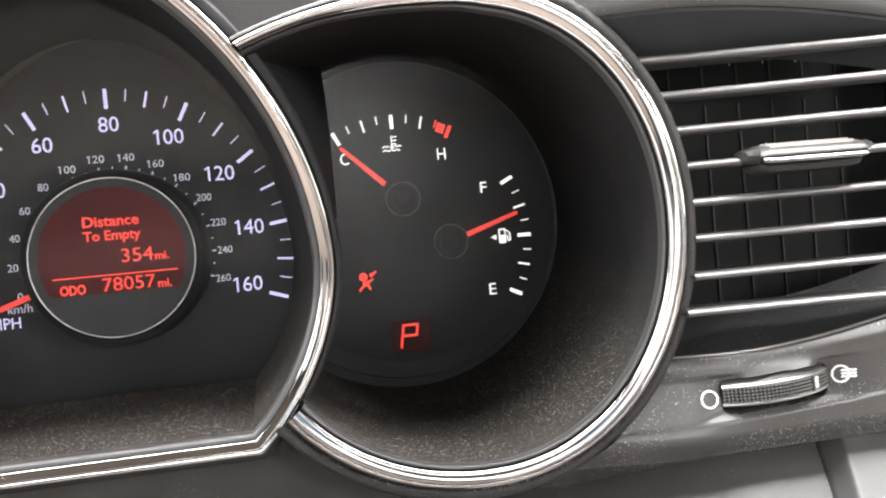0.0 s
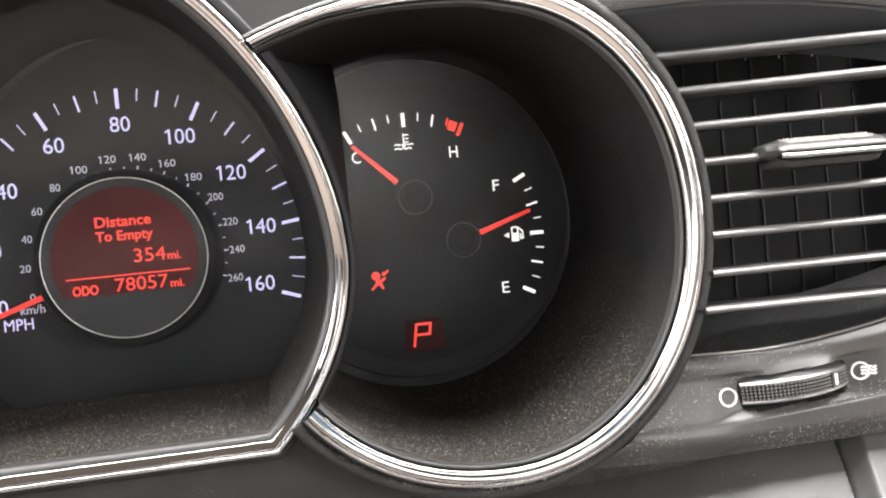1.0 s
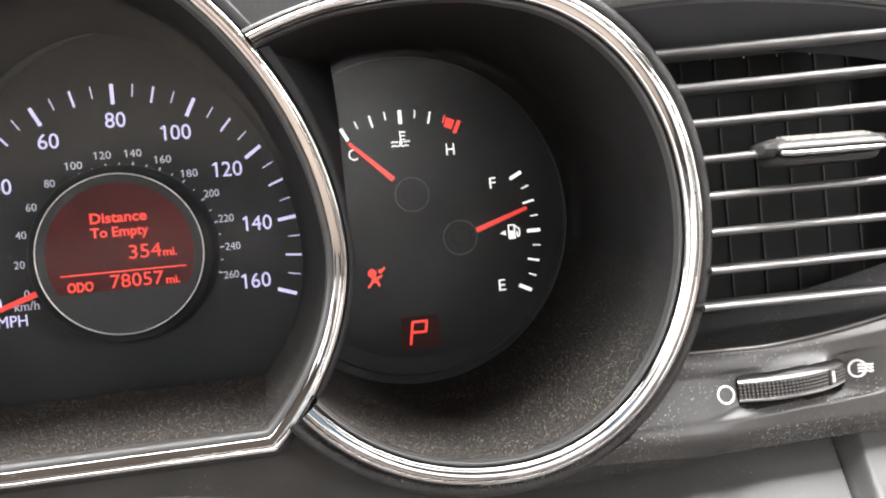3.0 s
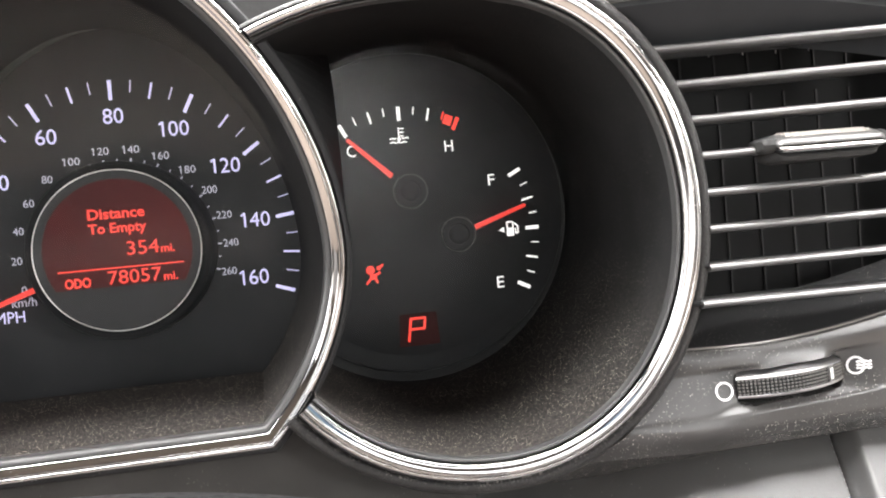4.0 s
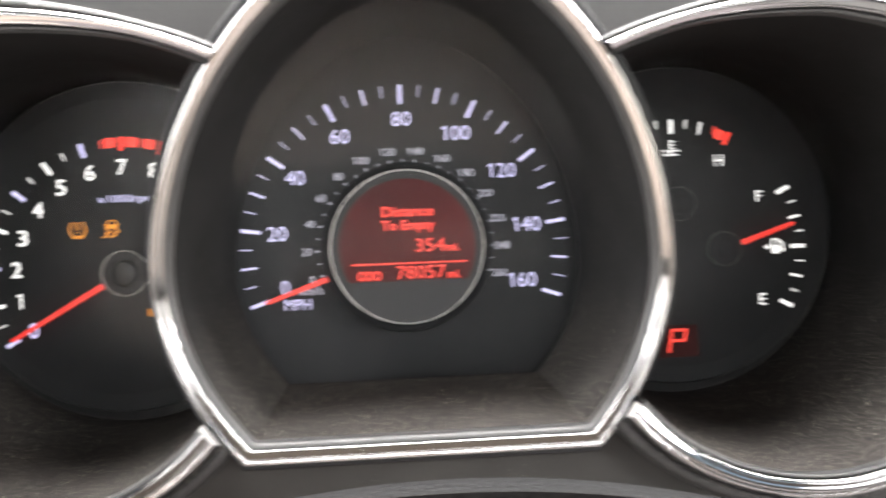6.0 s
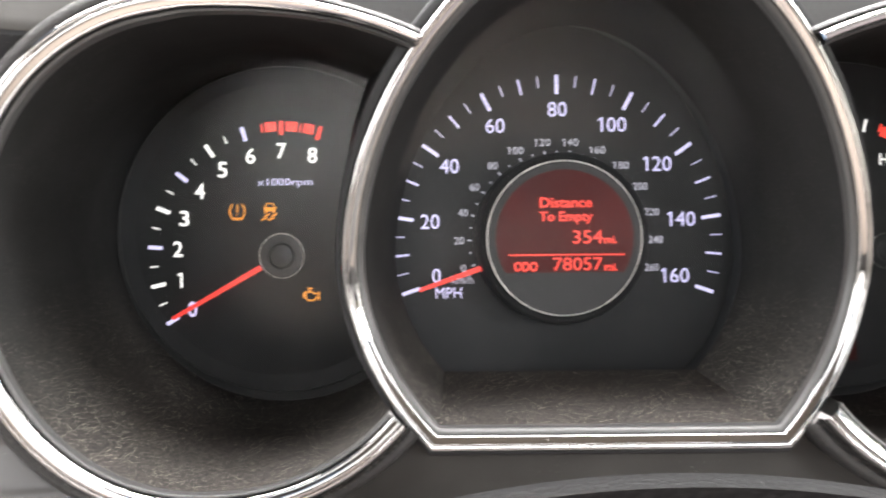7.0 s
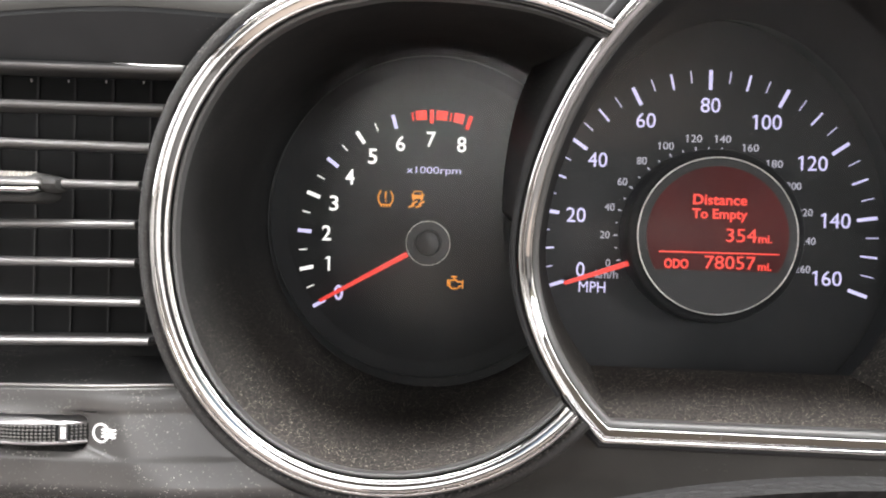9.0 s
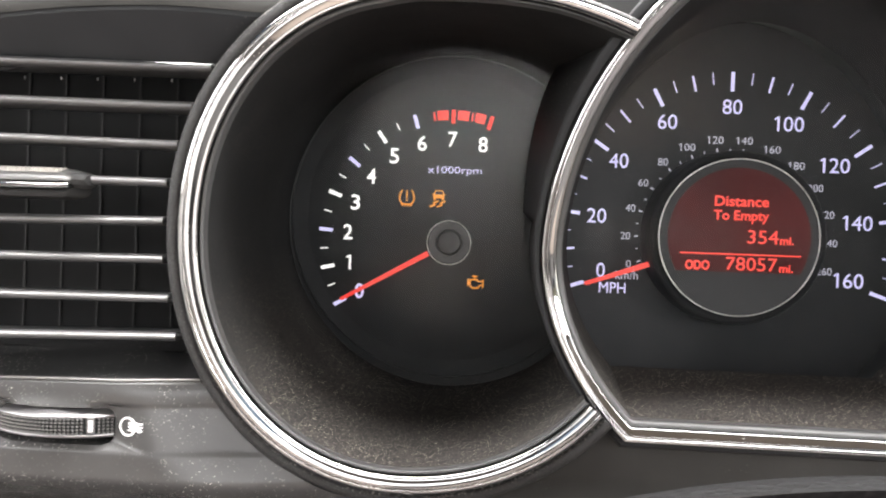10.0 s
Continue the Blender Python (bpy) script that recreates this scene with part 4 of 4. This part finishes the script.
def thumbwheel(wx, wz, slope, base, mark_x):
    """A ribbed wheel on an upright axle, bulging out of its slot, with a white pointer."""
    wheel = thing("vent_thumbwheel", wx, base + 6, wz - 5, "ribbed dark thumbwheel with chrome rims in a scooped pocket", "thumbwheel", "vent thumbwheels")
    r, front = 26.0, base - 2.8
    cy = front + r
    lean = Matrix.Translation(mm(wx, cy, wz)) @ Matrix.Rotation(-math.atan(slope), 4, "Y")
    n = 60
    span = radians(36.3)

    def arc_rows(profile):
        rows = []
        for rr, z in profile:
            rows.append([lean @ mm(rr * math.sin(-span + 2 * span * k / n), -rr * math.cos(-span + 2 * span * k / n), z) for k in range(n + 1)])
        return rows

    edge = [lean @ mm(px, base + 5.0 - cy, pz - 0.5) for px, pz in rounded(15.0, 4.6, 2.2)]
    deep = [lean @ mm(px, base + 14.0 - cy, pz - 0.5) for px, pz in rounded(15.0, 4.6, 2.2)]
    bm = loft([edge, deep])
    bm.faces.new([bm.verts.new(p) for p in deep])
    part("slot", bm, M_BLACK, wheel, "black slot round the wheel")
    part("drum", loft(arc_rows([(r - 8, 2.5), (r - 0.3, 2.45), (r - 0.1, 0.0), (r - 0.3, -2.45), (r - 8, -2.5)]), False), M_BLACK, wheel, "dark rubbery drum")
    part("rim", loft(arc_rows([(r - 10, 3.9), (r - 3.0, 3.9), (r - 2.2, 3.75), (r - 0.7, 2.75), (r - 0.1, 2.3), (r, 2.05), (r - 0.4, 1.9)]), False), M_WHEELRIM, wheel, "bright metal rim", 60)
    part("rim", loft(arc_rows([(r - 0.4, -2.2), (r, -2.35), (r + 0.05, -2.65), (r - 0.4, -3.05), (r - 1.4, -3.3), (r - 8, -3.4)]), False), M_WHEELRIM, wheel, "bright metal rim", 60)
    bm = bmesh.new()
    for j in range(5):
        for k in range(32):
            q = -span + 2 * span * (k + 0.5) / 32
            if abs(math.sin(q) * r - (mark_x - wx)) < 1.3:
                continue
            z = -1.95 + 0.88 * j
            vs = []
            for dq, dz in ((-0.0145, -0.33), (0.0145, -0.33), (0.0145, 0.33), (-0.0145, 0.33)):
                vs.append(bm.verts.new(lean @ mm((r - 0.3) * math.sin(q + dq), -(r - 0.3) * math.cos(q + dq), z + dz)))
            for dq, dz in ((-0.006, -0.08), (0.006, -0.08), (0.006, 0.18), (-0.006, 0.18)):
                vs.append(bm.verts.new(lean @ mm((r + 0.42) * math.sin(q + dq), -(r + 0.42) * math.cos(q + dq), z + dz)))
            for i in range(4):
                bm.faces.new((vs[i], vs[(i + 1) % 4], vs[4 + (i + 1) % 4], vs[4 + i]))
            bm.faces.new(vs[4:])
    part("grip_studs", bm, M_GRIP, wheel, "rows of small blunt studs", 20)
    spot = lean @ Matrix.Rotation(math.asin((mark_x - wx) / r), 4, "Z")
    bm = bmesh.new()
    bmesh.ops.create_cube(bm, size=1.0, matrix=spot @ Matrix.Translation(mm(0, -r, 0)) @ Matrix.Diagonal((2.0 * MM, 0.6 * MM, 4.2 * MM, 1)))
    bmesh.ops.bevel(bm, geom=bm.edges[:], offset=0.0002, segments=1, affect="EDGES")
    frame_part = part("pointer", bm, M_SILVER, wheel, "grey pointer block")
    bm = bmesh.new()
    for dz in (0.75, -0.75):
        bmesh.ops.create_cube(bm, size=1.0, matrix=spot @ Matrix.Translation(mm(0, -(r + 0.32), dz)) @ Matrix.Diagonal((1.1 * MM, 0.2 * MM, 1.3 * MM, 1)))
    part("pointer_mark", bm, M_PRINT, frame_part, "white pointer mark")
    return wheel


def printed(lines, width, shape):
    """Print that lies on the panel."""
    bm = stroke(lines, width, -0.3, 0.3)
    for p in bm.verts:
        p.co.y += shape(p.co.x / MM, p.co.z / MM) * MM
    return bm


def open_mark(x, z, shape, owner):
    def wave(dz):
        return [(x + 0.4 + 0.35 * k, z + dz + 0.16 * math.sin(1.3 * k)) for k in range(11)]

    bm = printed([circle(x, z, 2.2, 20, 18, 342), wave(0.85), wave(0.0), wave(-0.85)], 0.5, shape)
    return part("open_symbol", bm, M_PRINT, owner, "white printed open-vent symbol")


w = thumbwheel(180.5, -49.0, 0.05, -104.5, 190.3)
part("closed_symbol", printed([circle(161.9, -50.4, 2.2, 24, 0, 359.9)], 0.45, RIGHT_PANEL), M_PRINT, w, "white printed ring")
open_mark(199.3, -47.8, RIGHT_PANEL, w)
w = thumbwheel(-187.6, -52.3, 0.0, -102.5, -177.0)
open_mark(-168.3, -52.4, LEFT_PANEL, w)

# ---- steering column cover ----
column = thing("steering_column_cover", 0, -150, -60, "black leather-grained steering column cover with a pale edge", "column cover")


def dome(x, y):
    return -42.0 - 0.0024 * (x - 2) ** 2 - 14 * ease((y + 147) / 14)


bm = bmesh.new()
grid = [[bm.verts.new(mm(x, y, dome(x, y))) for x in range(-100, 106, 3)] for y in range(-156, -120, 3)]
for a, b in zip(grid, grid[1:]):
    for i in range(len(a) - 1):
        bm.faces.new((a[i], a[i + 1], b[i + 1], b[i]))
part("cover", bm, M_LEATHER, column)
bm = loft([[mm(x, y, dome(x, -156) + dz - 1.4 - 0.003 * (x - 8) ** 2) for x in range(-40, 62, 3)] for y, dz in ((-157.5, -2.2), (-158.2, -1.4), (-160, -1.1), (-164, -1.4), (-166, -6))], False)
part("pale_edge", bm, M_SILVER, column, "pale satin edge")


# ---- plain unseen cabin round the camera ----
def slab(name, x0, x1, y0, y1, z0, z1, mat, label):
    bm = bmesh.new()
    bmesh.ops.create_cube(bm, size=1.0, matrix=Matrix.Translation(((x0 + x1) / 2, (y0 + y1) / 2, (z0 + z1) / 2)) @ Matrix.Diagonal((x1 - x0, y1 - y0, z1 - z0, 1)))
    ob = part(name, bm, mat, None)
    return tagged(ob, label, "car cabin", kind="structure")


slab("wall_west", -0.80, -0.74, -2.2, 0.5, -0.75, 0.02, M_CABIN, "plain lining of the driver's door")
slab("wall_west_top", -0.80, -0.74, -2.2, 0.5, 0.42, 0.55, M_LINER, "plain strip above the door window")
slab("wall_west_post", -0.80, -0.74, -2.2, -0.9, 0.02, 0.42, M_LINER, "plain door post lining")
slab("wall_east", 1.24, 1.30, -2.2, 0.5, -0.75, -0.12, M_CABIN, "plain lining of the passenger door")
slab("wall_east_top", 1.24, 1.30, -2.2, 0.5, 0.44, 0.55, M_LINER, "plain strip above the door window")
slab("wall_south", -0.80, 1.30, -2.2, -2.12, -0.75, 0.12, M_FLOOR, "plain dark rear of the cabin")
slab("ceiling", -0.80, 1.30, -2.2, -0.37, 0.50, 0.56, M_LINER, "plain pale headliner")
slab("floor", -0.80, 1.30, -2.2, -0.12, -0.45, -0.40, M_FLOOR, "plain grey cabin floor")
# unseen seat block, added so that chrome and lenses mirror something lit
curve = [(-1.05, -0.40), (-1.05, -0.30)] + [(-0.62 + 0.24 * math.sin(radians(9 * k)), -0.40 + 0.10 * math.cos(radians(9 * k))) for k in range(11)]
bm = loft([[Vector((x, y, z)) for y, z in curve] for x in (-0.72, 1.15)], True, None, True)
tagged(part("floor_seat_reflector", bm, M_SEAT, None), "unseen plain grey seat block below the camera, added for reflections", "car cabin", kind="structure")
# unseen slab in the seat back's place, added as a reflector
slab("wall_back_reflector", -0.30, 0.22, -0.98, -0.88, -0.15, 0.05, M_BACK_REFLECTOR, "unseen plain pale slab for a seat back, added to brighten reflections")
# unseen, added so the bezels' lower bands mirror something dark
slab("floor_dark_block", -0.36, 0.42, -0.37, -0.135, -0.40, -0.26, M_DARK_BLOCK, "unseen plain dark block in front of the seat, added to darken reflections")
# unseen, added to cut off the seat's reflection in lens and chrome
slab("floor_reflection_break", 0.15, 0.44, -1.05, -0.40, -0.40, -0.24, M_FLOOR, "unseen plain dark block between the seats, added to break up reflections")
slab("floor_front", -0.80, 1.30, -0.12, 0.16, -0.80, -0.75, M_CABIN, "plain foot well")
slab("bulkhead", -0.80, 1.30, 0.10, 0.16, -0.75, 0.05, M_CABIN, "plain bulkhead behind the dashboard")
slab("ground", -60, 60, -60, 60, -1.3, -1.25, M_GROUND, "plain asphalt ground outside the car")
